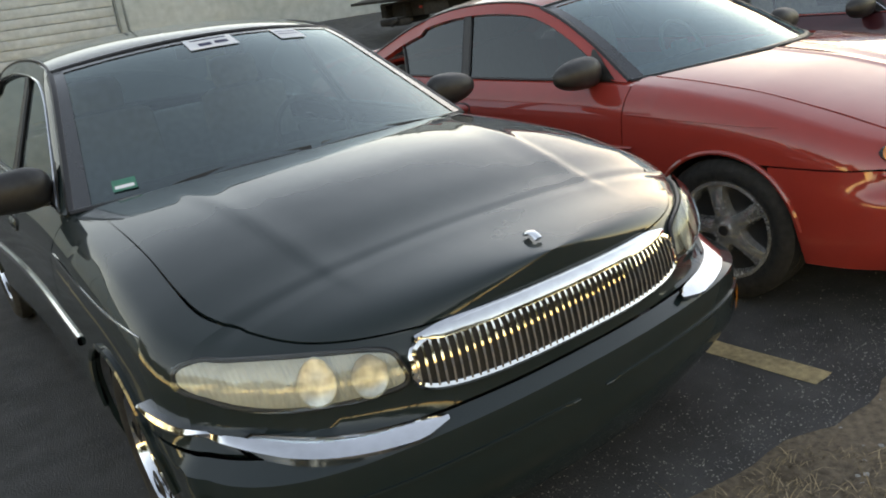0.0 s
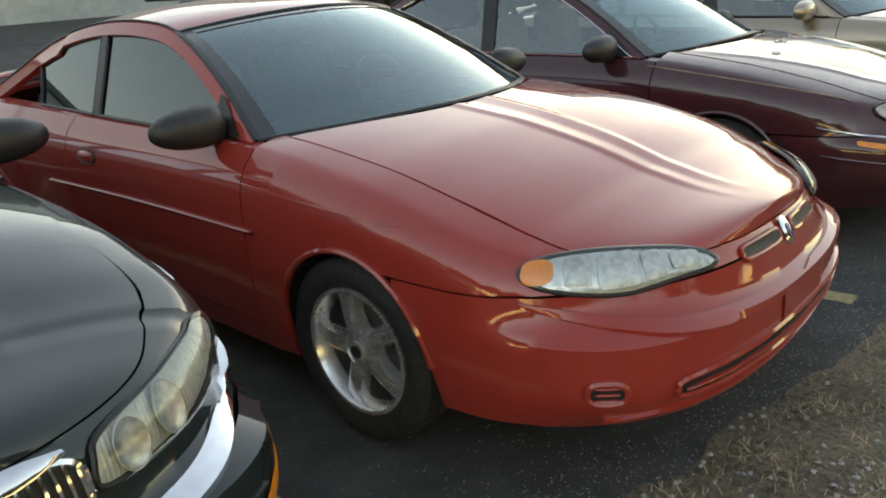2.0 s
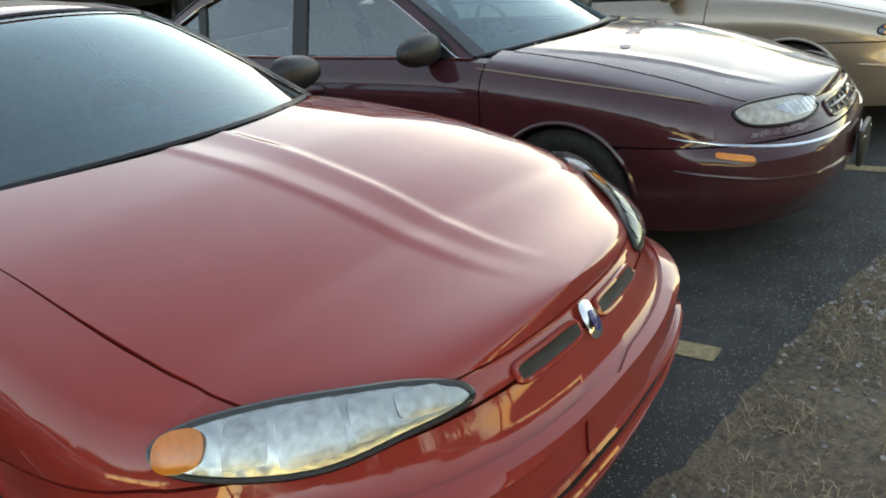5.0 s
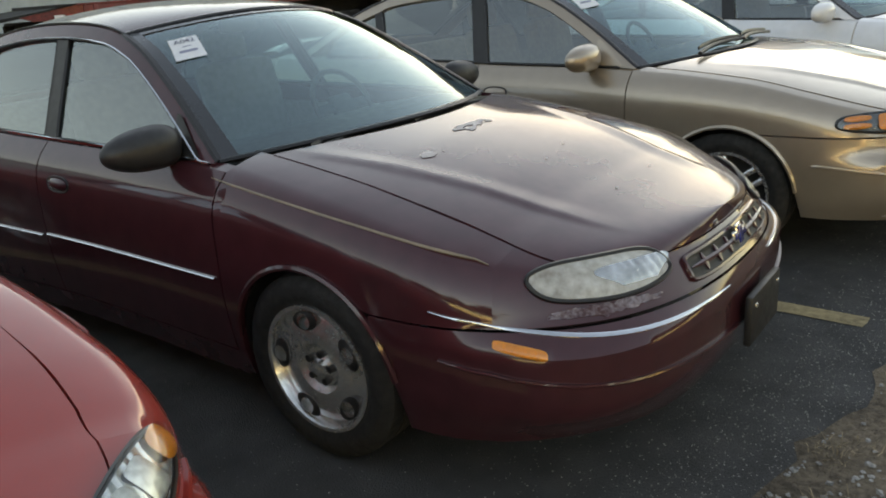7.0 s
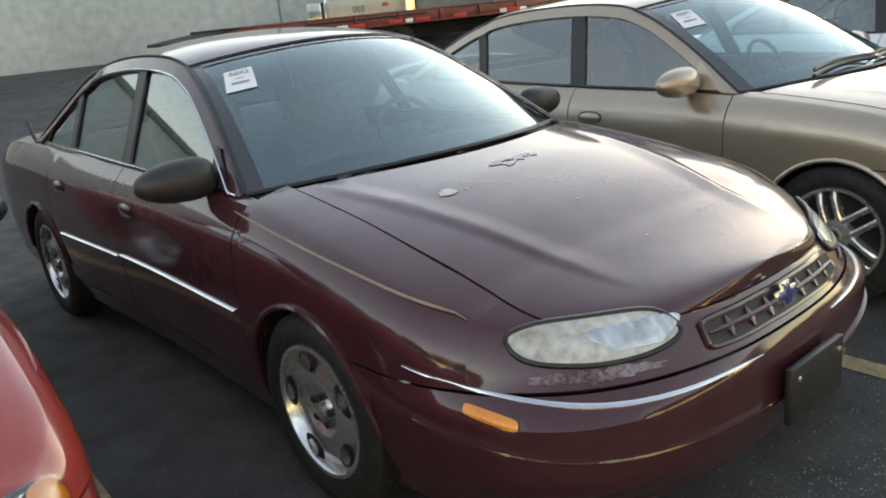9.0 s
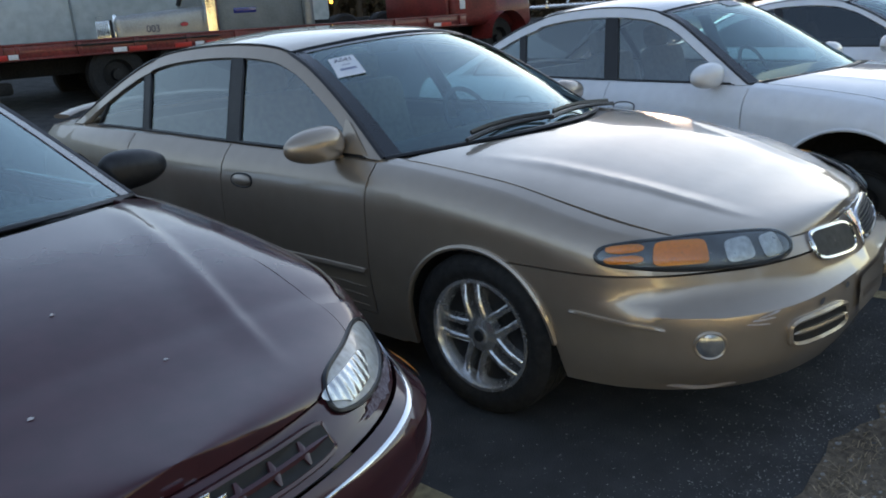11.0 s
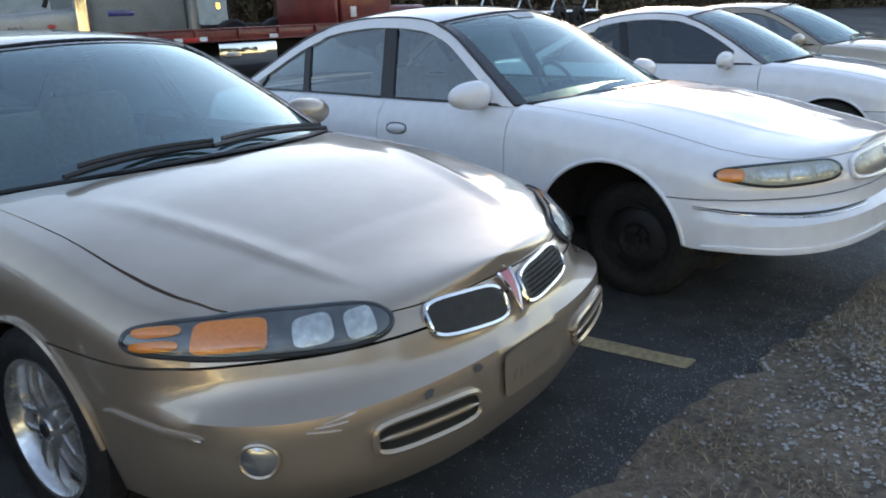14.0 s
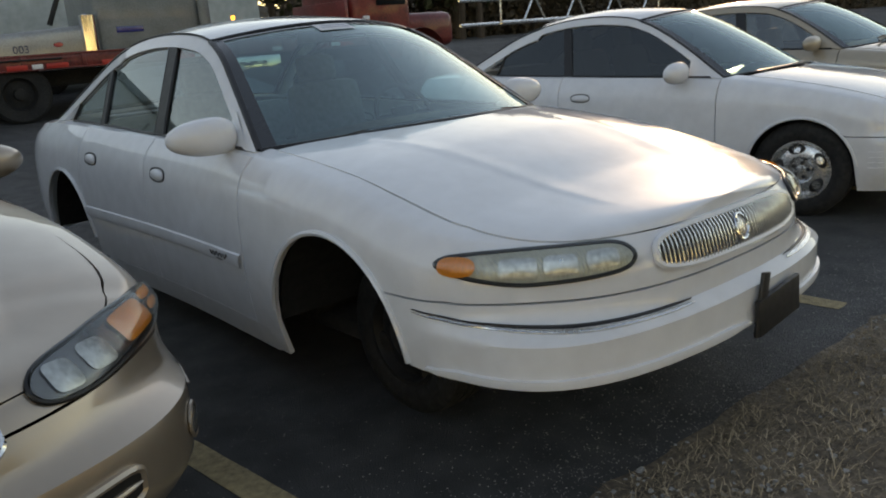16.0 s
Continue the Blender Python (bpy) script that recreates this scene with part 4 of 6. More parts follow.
cent = dict(hood_in=0.085, length=4.94, width=1.94, hub_f=1.04, hub_r=3.87, hub_z=0.35, arch=0.415, nose=0.8, nose_n=2.65, top=[(0, 0.775), (0.2, 0.78), (0.5, 0.805), (0.8, 0.865), (1.06, 0.915), (1.7, 0.975), (2.6, 0.995), (4.0, 1.02), (4.9, 0.99)],
            side_in=SIDE, front_in=BLUNT_FRONT, crown=[(0, 0.022), (0.3, 0.038), (0.8, 0.06), (1.5, 0.055), (4, 0.03), (5, 0.02)], doors=(1.66, 2.66, 3.55), a_base=1.68, bow=0.26, bumper_top=0.625, chin=0.395,
            ridge=[(2.0, 1.2), (2.32, 1.41), (2.65, 1.475), (3.15, 1.48), (3.55, 1.41), (3.9, 1.24), (4.3, 1.0)], rear_base=4.3, lean=0.48, glass_x=0.82, pillar_a=0.05, rail=0.055, pillar_c=0.068,
            panes=[((1.76, 0.0), (2.62, 0.12), 0), ((2.72, 0.12), (3.45, 0.1), 0), ((3.5, 0.1), (4.0, -0.05), 0)], mirror=(1.88, 1.03), mirror_paint=P_WHITE, paint=P_WHITE, wheel="steel", rim_r=0.19, interior=M_INT_GREY, sink=-0.05, tyre_r=0.31,
            wheel_in=0.3, ridges=(0.3, 0.2, 0.003, 0.2), mouldings=[(1.68, 3.5, 0.56, 0.06, None, "body coloured side moulding")], hood_label="white hood with glossy clear coat")
esc = dict(length=4.75, width=1.79, hub_f=0.98, hub_r=3.62, hub_z=0.32, nose=0.7, nose_n=2.3, top=[(0, 0.64), (0.2, 0.69), (0.5, 0.76), (0.98, 0.86), (1.55, 0.93), (2.6, 0.96), (4.0, 0.99), (4.7, 0.96)],
           side_in=SIDE, front_in=ROUND_FRONT, crown=[(0, 0.02), (0.3, 0.04), (0.8, 0.05), (1.5, 0.05), (4, 0.03)], doors=(1.56, 2.86, 3.5), a_base=1.55, bow=0.28, bumper_top=0.56, coupe=True,
           ridge=[(1.9, 1.18), (2.25, 1.37), (2.55, 1.42), (2.95, 1.415), (3.35, 1.33), (3.65, 1.17), (3.95, 1.0)], rear_base=3.95, lean=0.48, glass_x=0.76, pillar_a=0.045, rail=0.05, pillar_c=0.08,
           panes=[((1.64, 0.0), (2.8, 0.1), 0), ((2.86, 0.1), (3.55, -0.05), 0)], mirror=(1.85, 0.97), mirror_paint=P_WHITE, paint=P_WHITE, wheel="disc", rim_r=0.2, interior=M_INT_GREY, side_glass=M_DARKGLASS,
           mouldings=[(1.6, 2.8, 0.5, 0.03, None, "")], hood_label="white hood")


def place(s, hub, lat, turn):
    """The pose of a car by the place of its right front hub."""
    r = Matrix.Rotation(radians(turn), 4, "Z")
    return Matrix.Translation(Vector((*hub, 0)) - r @ Vector((-lat, s["hub_f"], 0))) @ r


def tag_car(root, label):
    return tagged(root, label, "car", "parked cars")


PLACE = {
    "park": place(park, (-4.63, 0.735), 0.93, 5),
    "monte": place(monte, (-2.096, 0.711), 0.885, 7.5),
    "lumi": place(lumi, (0.522, 0.958), 0.86, 10),
    "bonn": place(bonn, (3.0235, 0.885), 0.935, 8.5),
    "cent": place(cent, (5.603, 0.64), 0.925, 3),
    "esc": Matrix.Translation((10.52, 0.25, 0)) @ Matrix.Rotation(radians(12), 4, "Z"),
}
car_park, sh_park = build_car("sedan", park)
car_park.matrix_world = PLACE["park"]
tag_car(car_park, "glossy black-green full-size sedan with chrome grille")
car_monte, sh_monte = build_car("coupe", monte)
car_monte.matrix_world = PLACE["monte"]
tag_car(car_monte, "red metallic two-door coupe with amber corner lamps")
car_lumi, sh_lumi = build_car("sedan", lumi)
car_lumi.matrix_world = PLACE["lumi"]
tag_car(car_lumi, "dark maroon sedan with peeling paint and headlights")
car_bonn, sh_bonn = build_car("sedan", bonn)
car_bonn.matrix_world = PLACE["bonn"]
tag_car(car_bonn, "champagne gold sedan with split grille and alloys")
car_cent, sh_cent = build_car("sedan", cent)
car_cent.matrix_world = PLACE["cent"]
tag_car(car_cent, "white sedan with chrome grille and bracket on bumper")
car_esc, sh_esc = build_car("coupe", esc)
car_esc.matrix_world = PLACE["esc"]
tag_car(car_esc, "white two-door coupe with dark side windows")

tanc = dict(bonn, paint=P_TAN, mirror_paint=P_TAN, wheel="disc", interior=M_INT_DARK, spoiler=False)
car_tan, sh_tan = build_car("sedan", tanc)
car_tan.matrix_world = Matrix.Translation((13.6, 0.7, 0)) @ Matrix.Rotation(radians(6), 4, "Z")
tag_car(car_tan, "tan sedan at the end of the row")
M_TAPE = material("gold_pinstripe", (0.26, 0.2, 0.14), 0.5)


# fittings of each car
def ux(sh, x, z):
    """Where along the outline the front surface stands x off the middle at height z."""
    best = 0
    for c in sh.cols:
        if c[1] > 1.0:
            break
        p = sh.at_col(c, z)
        if p.x <= abs(x):
            best = c[4]
        else:
            a = sh.at_col(sh.col_u(best), z).x
            best += (c[4] - best) * (abs(x) - a) / max(1e-6, p.x - a)
            break
    return math.copysign(best, x)


def slats(sh, root, outline, count, mat, lift=0.012, width=0.35):
    """Upright grille bars inside an outline that is drawn round the middle."""
    us = [outline(2 * math.pi * k / 80) for k in range(80)]
    lo, hi = min(u for u, z in us), max(u for u, z in us)
    for i in range(count):
        u = lo + (hi - lo) * (i + 0.5) / count
        w = (hi - lo) / count * width
        zz = []
        for (a, b), (c, d) in zip(us, us[1:] + us[:1]):
            if (a - u) * (c - u) <= 0 and a != c:
                zz.append(b + (d - b) * (u - a) / (c - a))
        if len(zz) < 2:
            continue
        z0, z1 = min(zz), max(zz)
        rows = [[sh.surf(u + du * w, z0 + (z1 - z0) * k / 4, l) for du, l in ((-0.5, 0.0), (-0.4, lift), (0.4, lift), (0.5, 0.0))] for k in range(5)]
        bm = grid(rows)
        clean(bm)
        part("grille_bar", bm, mat, root)


def hood_patch(sh, root, name, cx, cy, rx, ry, mat, label="", seed=0, lift=0.0055, rough=0.35, k=28):
    rows = []
    for f in (0.02, 0.5, 1):
        r = []
        for i in range(k + 1):
            a = 2 * math.pi * i / k
            q = 1 + rough * noise.noise((math.cos(a) * 1.7 + seed, math.sin(a) * 1.7, seed))
            r.append(sh.deck(cx + rx * f * q * math.cos(a), cy + ry * f * q * math.sin(a), lift))
        rows.append(r)
    return part(name, grid(rows), mat, root, label)


def on_glass(s, a, b, lift=0.006):
    rows = s["wrows"]
    i = min(int(b * (len(rows) - 1)), len(rows) - 2)
    g = b * (len(rows) - 1) - i
    j = min(int((a + 1) * 12), 23)
    h = (a + 1) * 12 - j
    p = lambda r, c: Vector(rows[r][c])
    q = (p(i, j) * (1 - h) + p(i, j + 1) * h) * (1 - g) + (p(i + 1, j) * (1 - h) + p(i + 1, j + 1) * h) * g
    n = (p(i, j + 1) - p(i, j)).cross(p(i + 1, j) - p(i, j)).normalized()
    if n.z < 0:
        n.negate()
    return q + n * lift


def glass_tag(s, root, a0, a1, b0, b1, bars, words=None, label="", mat=None, skew=0.0, ink=None):
    """A paper tag on the windshield, with printed bars (x0, x1, y0, y1 as shares of it) and words."""
    def at(x, y, l):
        return on_glass(s, a0 + (a1 - a0) * x + skew * (1 - y), b1 + (b0 - b1) * y, l)
    tag = part("price_tag", grid([[at(i / 6, j / 4, 0.005) for i in range(7)] for j in range(5)]), mat or M_PAPER, root, label)
    for x0, x1, yy0, yy1 in bars:
        part("printed_bar", grid([[at(x0 + (x1 - x0) * i / 3, yy0 + (yy1 - yy0) * j, 0.0065) for i in range(4)] for j in range(2)]), ink or M_INKGREY, tag)
    if words:
        c = bpy.data.curves.new("letters", "FONT")
        c.body, c.size, c.align_x, c.align_y = words, 1.0, "CENTER", "CENTER"
        c.materials.append(M_INK)
        ob = new("letters", c)
        ob.parent = tag
        o, ex, ey = at(0.5, 0.22, 0.008), at(1, 0.22, 0.008) - at(0, 0.22, 0.008), at(0.5, 0, 0.008) - at(0.5, 1, 0.008)
        n = ex.cross(ey).normalized()
        yv = n.cross(ex.normalized())
        m = Matrix((ex.normalized(), yv, n)).transposed().to_4x4()
        k = ex.length / 3.0
        ob.matrix_local = Matrix.Translation(o) @ m @ Matrix.Diagonal((k, k, k, 1))
    return tag


# black sedan
s, r = sh_park, car_park
ug = ux(s, 0.475, 0.66)
lamp = ring_of((1.12, 0.735), (1.09, 0.762), (0.97, 0.763), (0.74, 0.757), (0.56, 0.74), (0.52, 0.70), (0.52, 0.655), (0.61, 0.645), (0.75, 0.645), (0.90, 0.655), (1.07, 0.695))
headlight(s, r, lamp, "soft", ((0.605, 0.693, 0.046), (0.735, 0.70, 0.05)), None, "hazed oval headlight unit")
gr = rounded(-ug, ug, 0.61, 0.755, 4.0)
grille = part("grille", patch(s, gr, 0.01, 4, -0.006), M_GAP, r, "chrome waterfall grille")
part("grille_surround", rim_line(s, gr, 0.008, 0.010, 96), M_CHROME, grille)
strip_on(s, grille, "grille_top_bar", -ug * 0.96, ug * 0.96, 0.743, 0.034, M_CHROME, 0.02)
slats(s, grille, gr, 44, M_CHROME, 0.016, 0.36)
for q in (-1, 1):
    strip_on(s, r, "bumper_chrome_strip", q * 0.44, q * 1.27, 0.545, 0.03, M_CHROME, 0.026, 0.095, bend=2)
    strip_on(s, r, "bumper_crease", q * ux(s, 0.05, 0.4), q * ux(s, 0.85, 0.4), 0.45, 0.012, P_BLACK, 0.008)
    part("marker_lamp", patch(s, mirrored(rounded(0.76, 1.04, 0.405, 0.45, 4, 0.085), q), 0.008, 3, 0.004, 32), M_AMBER, r, "amber marker lamp in the bumper")
    strip_on(s, r, "pinstripe", q * s.u_of_y(0.75), q * s.u_of_y(1.68), 0.80, 0.006, M_CHROME, 0.003, 0.05)
emb = tube([s.deck(0.0, 0.29 + 0.05 * k / 6, 0.012 + 0.01 * math.sin(k / 6 * 3.14)) for k in range(7)], 0.013, 8, 0.5)
part("hood_emblem", emb, M_CHROME, r, "small chrome hood emblem")
glass_tag(park, r, -0.2, 0.12, 0.86, 0.965, [(0.12, 0.88, 0.16, 0.28), (0.22, 0.48, 0.55, 0.8), (0.56, 0.84, 0.5, 0.75)], None, "white dealer tag with blue print", ink=M_INK)
glass_tag(park, r, 0.42, 0.62, 0.85, 0.96, [(0.1, 0.9, 0.3, 0.38), (0.1, 0.9, 0.55, 0.62)], None, "pale paper tag")
glass_tag(park, r, -0.83, -0.74, 0.16, 0.25, [(0.1, 0.9, 0.5, 0.8)], None, "round green sticker", M_GREEN, ink=M_PAPER)

# red coupe
s, r = sh_monte, car_monte
lamp = ring_of((1.085, 0.70), (1.02, 0.733), (0.80, 0.738), (0.58, 0.722), (0.45, 0.69), (0.44, 0.658), (0.60, 0.65), (0.80, 0.635), (1.0, 0.66))
headlight(s, r, lamp, "clear", (),
          [(0.985, 1.078, 0.672, 0.728, 2.6)], "clear headlight with amber corner", [(0.49, 0.60, 0.668, 0.708, 5, 0.01), (0.625, 0.70, 0.66, 0.722, 6), (0.715, 0.85, 0.65, 0.728, 7, -0.006), (0.87, 0.955, 0.662, 0.728, 6)])
for q in (-1, 1):
    a = sorted((q * ux(s, 0.05, 0.62), q * ux(s, 0.29, 0.62)))
    part("nose_slot", patch(s, rounded(a[0], a[1], 0.636, 0.672, 5), 0.011, 3, -0.006, 40), M_GAP, r, "dark air slot beside the badge")
    part("slot_rim", rim_line(s, rounded(a[0], a[1], 0.636, 0.672, 5), 0.006, 0.007), P_RED, r)
    a = sorted((q * 0.80, q * 0.90))
    strip_on(s, r, "bumper_crease", 0, q * 1.08, 0.527, 0.03, P_RED, 0.012, 0.10, bend=3)
    fog = part("fog_recess", patch(s, rounded(a[0], a[1], 0.365, 0.43, 2.6), 0.011, 3, -0.006, 32), M_GAP, r, "dark slatted bumper recess")
    for k in range(3):
        strip_on(s, fog, "slat", a[0] + 0.02, a[1] - 0.02, 0.38 + k * 0.018, 0.008, P_RED, 0.014, k=6)
    part("fog_rim", rim_line(s, rounded(a[0], a[1], 0.365, 0.43, 2.6), 0.005, 0.011), P_RED, fog)
    strip_on(s, r, "fender_crease", q * s.u_of_y(0.85), q * s.u_of_y(1.6), 0.80, 0.012, P_RED, 0.005, 0.03)
ul = 0.66
part("lower_intake", patch(s, rounded(-ul, ul, 0.345, 0.415, 6), 0.011, 3, -0.006, 64), M_GAP, r, "long dark lower intake")
part("intake_rim", rim_line(s, rounded(-ul, ul, 0.345, 0.415, 6), 0.006, 0.011, 80), P_RED, r)
strip_on(s, r, "intake_bar", -ul * 0.96, ul * 0.96, 0.375, 0.012, P_RED, 0.015)
strip_on(s, r, "bumper_lip", -0.85, 0.85, 0.29, 0.03, P_RED, 0.016)
part("plate_panel", patch(s, rounded(-0.17, 0.17, 0.42, 0.52, 8), 0.006, 3, 0.0, 40), P_RED, r)
bd = part("nose_badge", patch(s, rounded(-0.032, 0.032, 0.61, 0.688, 2.6), 0.012, 3, 0.006, 24), M_CHROME, r, "chrome shield badge")
part("badge_core", patch(s, rounded(-0.016, 0.016, 0.626, 0.668, 2.2), 0.02, 2, 0.003, 20), M_BLUE, bd)

# maroon sedan
s, r = sh_lumi, car_lumi
lamp = ring_of((0.945, 0.70), (0.89, 0.723), (0.74, 0.73), (0.53, 0.725), (0.45, 0.70), (0.44, 0.66), (0.55, 0.637), (0.72, 0.634), (0.88, 0.652))
for lo in headlight(s, r, lamp, "peel", (), None, "clouded headlight with peeling coat"):
    q = -1 if lo.data.vertices[0].co.x < 0 else 1
    uc = ux(s, 0.53, 0.64)
    part("clear_patch", patch(s, lambda a: (q * (uc + 0.13 * math.cos(a) * (1 + 0.3 * math.sin(3 * a))), 0.68 + 0.034 * math.sin(a) * (1 + 0.25 * math.cos(2 * a))), 0.011, 3, 0.002, 40), M_REFL, lo, "clearer middle of the lens")
for q in (-1, 1):
    flake = (lambda a, q=q: (q * (0.70 + 0.19 * math.cos(a) * (1 + 0.25 * noise.noise((math.cos(a) * 3, math.sin(a) * 3, q)))), 0.612 + 0.014 * math.sin(a) * (1 + 0.9 * noise.noise((math.cos(a) * 6, math.sin(a) * 6, 4 + q)))))
    part("peeled_paint", patch(s, flake, 0.004, 3, 0.0, 72), M_FLAKE, r, "pale flaking clear coat under the lamp")
gu = ux(s, 0.35, 0.63)
g = part("grille_slot", patch(s, rounded(-gu, gu, 0.612, 0.668, 9), 0.011, 3, -0.006, 64), M_GAP, r, "dark grille slot with short ribs")
part("grille_lip", rim_line(s, rounded(-gu, gu, 0.608, 0.672, 9), 0.005, 0.008, 80), P_MAROON, g)
strip_on(s, g, "grille_mid_bar", -gu * 0.97, gu * 0.97, 0.64, 0.015, P_MAROON, 0.016)
for k in range(-3, 4):
    if k:
        strip_on(s, g, "grille_rib", k * gu / 4 - 0.009, k * gu / 4 + 0.009, 0.64, 0.05, P_MAROON, 0.015, k=3)
for q in (-1, 1):
    strip_on(s, r, "bumper_bright_strip", q * 0.2, q * 1.225, 0.552, 0.008, M_CHROME, 0.006, 0.08, bend=3)
    strip_on(s, r, "bumper_crease", q * 0.12, q * 1.2, 0.40, 0.012, P_MAROON, 0.01, 0.092, bend=1.5)
    strip_on(s, r, "pinstripe", q * s.u_of_y(0.45), q * s.u_of_y(1.55), 0.745, 0.006, M_TAPE, 0.003, 0.17, bend=0.75)
    part("marker_lamp", patch(s, mirrored(rounded(0.90, 1.04, 0.535, 0.557, 5, 0.02), q), 0.006, 3, 0.003, 28), M_AMBER, r, "amber marker lamp in the bumper")
cross = [box(0.115, 0.012, 0.034, (0, 0, 0), 0.003), box(0.05, 0.012, 0.072, (0, 0, 0), 0.003)]
bm = merge(*cross)
bmesh.ops.transform(bm, matrix=Matrix.Translation(s.surf(0, 0.645, 0.016)) @ Matrix.Rotation(radians(-12), 4, "X"), verts=bm.verts)
bd = part("nose_badge", bm, M_CHROME, r, "blue and chrome cross badge")
bm = merge(box(0.095, 0.012, 0.02, (0, -0.003, 0), 0.003), box(0.034, 0.012, 0.056, (0, -0.0035, 0), 0.003))
bmesh.ops.transform(bm, matrix=Matrix.Translation(s.surf(0, 0.645, 0.016)) @ Matrix.Rotation(radians(-12), 4, "X"), verts=bm.verts)
part("badge_core", bm, M_BLUE, bd)
pl = part("plate_bracket", box(0.31, 0.025, 0.17, (0.02, -0.03, 0.41), 0.008), M_BLACK, r, "empty black licence plate bracket")
for x in (-0.1, 0.14):
    part("screw", box(0.014, 0.01, 0.014, (x, -0.043, 0.46), 0.003), M_ALLOY, pl)
part("antenna", tube([(-0.72, 4.55, s.top(4.55) - 0.02), (-0.72, 4.56, s.top(4.55) + 0.05), (-0.72, 4.60, s.top(4.55) + 0.11)], 0.012, 6, up=(1, 0, 0)), M_BLACK, r, "stubby black antenna")
w2l = PLACE["lumi"].inverted()
p = w2l @ Vector((1.0, 0.927, 0.9))
hood_patch(s, r, "paint_spot", p.x, p.y, 0.035, 0.022, M_PRIMER, "peeled grey paint spot", 1)
random.seed(12)
for k in range(9):
    hood_patch(s, r, "paint_spot", p.x + 0.38 + random.gauss(0, 0.05), p.y + 0.09 + random.gauss(0, 0.018), random.uniform(0.015, 0.045), random.uniform(0.01, 0.022), M_PRIMER, "peeled grey paint spot", 20 + k, rough=0.9)
for k in range(5):
    hood_patch(s, r, "paint_chip", random.uniform(-0.5, 0.5), random.uniform(0.4, 1.1), 0.006, 0.004, M_PRIMER, "", 40 + k, rough=0.9, k=10)
glass_tag(lumi, r, -0.89, -0.72, 0.69, 0.84, [(0.35, 0.65, 0.44, 0.48), (0.2, 0.8, 0.62, 0.72)], "A042", "white lot tag lettered A042", skew=0.05)

# champagne sedan
s, r = sh_bonn, car_bonn
lamp = ring_of((1.255, 0.725), (1.19, 0.75), (0.92, 0.757), (0.60, 0.745), (0.50, 0.715), (0.515, 0.675), (0.62, 0.658), (0.80, 0.661), (1.0, 0.67), (1.22, 0.693))
ub = 1.225
ua = 1.10
headlight(s, r, lamp, "dark", (),
          [(0.87, 1.07, 0.68, 0.745, 6.0, 0.006), (ua, ub, 0.722, 0.745, 2.6), (ua, ub, 0.692, 0.715, 2.6)], "dark edged headlight with amber lenses", [(0.55, 0.645, 0.672, 0.732, 4, -0.006), (0.68, 0.80, 0.674, 0.735, 4, -0.006)])
for q in (-1, 1):
    g0, g1 = ux(s, 0.05, 0.6), ux(s, 0.37, 0.6)
    kid = (lambda a, q=q, f=rounded(g0, g1, 0.60, 0.70, 4.0, 0.028, 0.1): (q * f(a)[0], f(a)[1]))
    gk = part("grille", patch(s, kid, 0.011, 4, -0.006, 48), M_GAP, r, "dark kidney grille with chrome rim")
    part("grille_surround", rim_line(s, kid, 0.006, 0.0085, 64), M_CHROME, gk)
    if q > 0:
        for k in range(7):
            strip_on(s, gk, "mesh_bar", g0 + 0.03, g1 - 0.02, 0.608 + k * 0.013, 0.003, M_BLACK, 0.014, 0.012, k=8)
    a = sorted((q * 0.28, q * 0.63))
    lo = part("lower_intake", patch(s, mirrored(rounded(0.28, 0.63, 0.385, 0.475, 4.5, 0.02), q), 0.011, 3, -0.006, 48), M_GAP, r, "dark lower intake with one slat")
    part("intake_rim", rim_line(s, mirrored(rounded(0.28, 0.63, 0.385, 0.475, 4.5, 0.02), q), 0.006, 0.011), P_GOLD, lo)
    strip_on(s, lo, "slat", q * 0.29, q * 0.62, 0.42, 0.016, P_GOLD, 0.016, 0.02)
    uf = q * 0.90
    fog = part("fog_lamp", patch(s, rounded(uf - 0.042, uf + 0.042, 0.404, 0.488, 2), 0.008, 4, 0.008, 28), M_REFL, r, "round fog lamp")
    part("fog_ring", rim_line(s, rounded(uf - 0.045, uf + 0.045, 0.401, 0.491, 2), 0.006, 0.006, 28), P_GOLD, fog)
    strip_on(s, r, "bumper_crease", q * 1.03, q * 1.35, 0.492, 0.016, P_GOLD, 0.012, 0.025)
    for k in range(3):
        strip_on(s, r, "lower_cladding_rib", q * s.u_of_y(1.72), q * s.u_of_y(3.4), 0.33 + 0.045 * k, 0.018, P_GOLD, 0.003)
bd = part("nose_badge", grid([[s.surf(u, z, 0.018) for u in us_] for z, us_ in ((0.70, (-0.026, 0, 0.026)), (0.66, (-0.016, 0, 0.016)), (0.60, (-0.003, 0, 0.003)))]), M_REDBADGE, r, "red arrowhead badge")
part("badge_frame", tube([s.surf(-0.034, 0.703, 0.015), s.surf(-0.02, 0.65, 0.016), s.surf(0, 0.585, 0.016), s.surf(0.02, 0.65, 0.016), s.surf(0.034, 0.703, 0.015)], 0.006, 6), M_CHROME, bd)
pp = part("plate_panel", patch(s, rounded(-0.165, 0.165, 0.38, 0.52, 9), 0.012, 3, 0.0, 48), P_GOLD, r, "body coloured plate panel with raised marks")
for k in range(7):
    u = -0.105 + 0.035 * k
    part("raised_mark", patch(s, rounded(u - 0.011, u + 0.011, 0.42, 0.452, 6), 0.0145, 2, 0.0, 16), P_GOLD, pp)
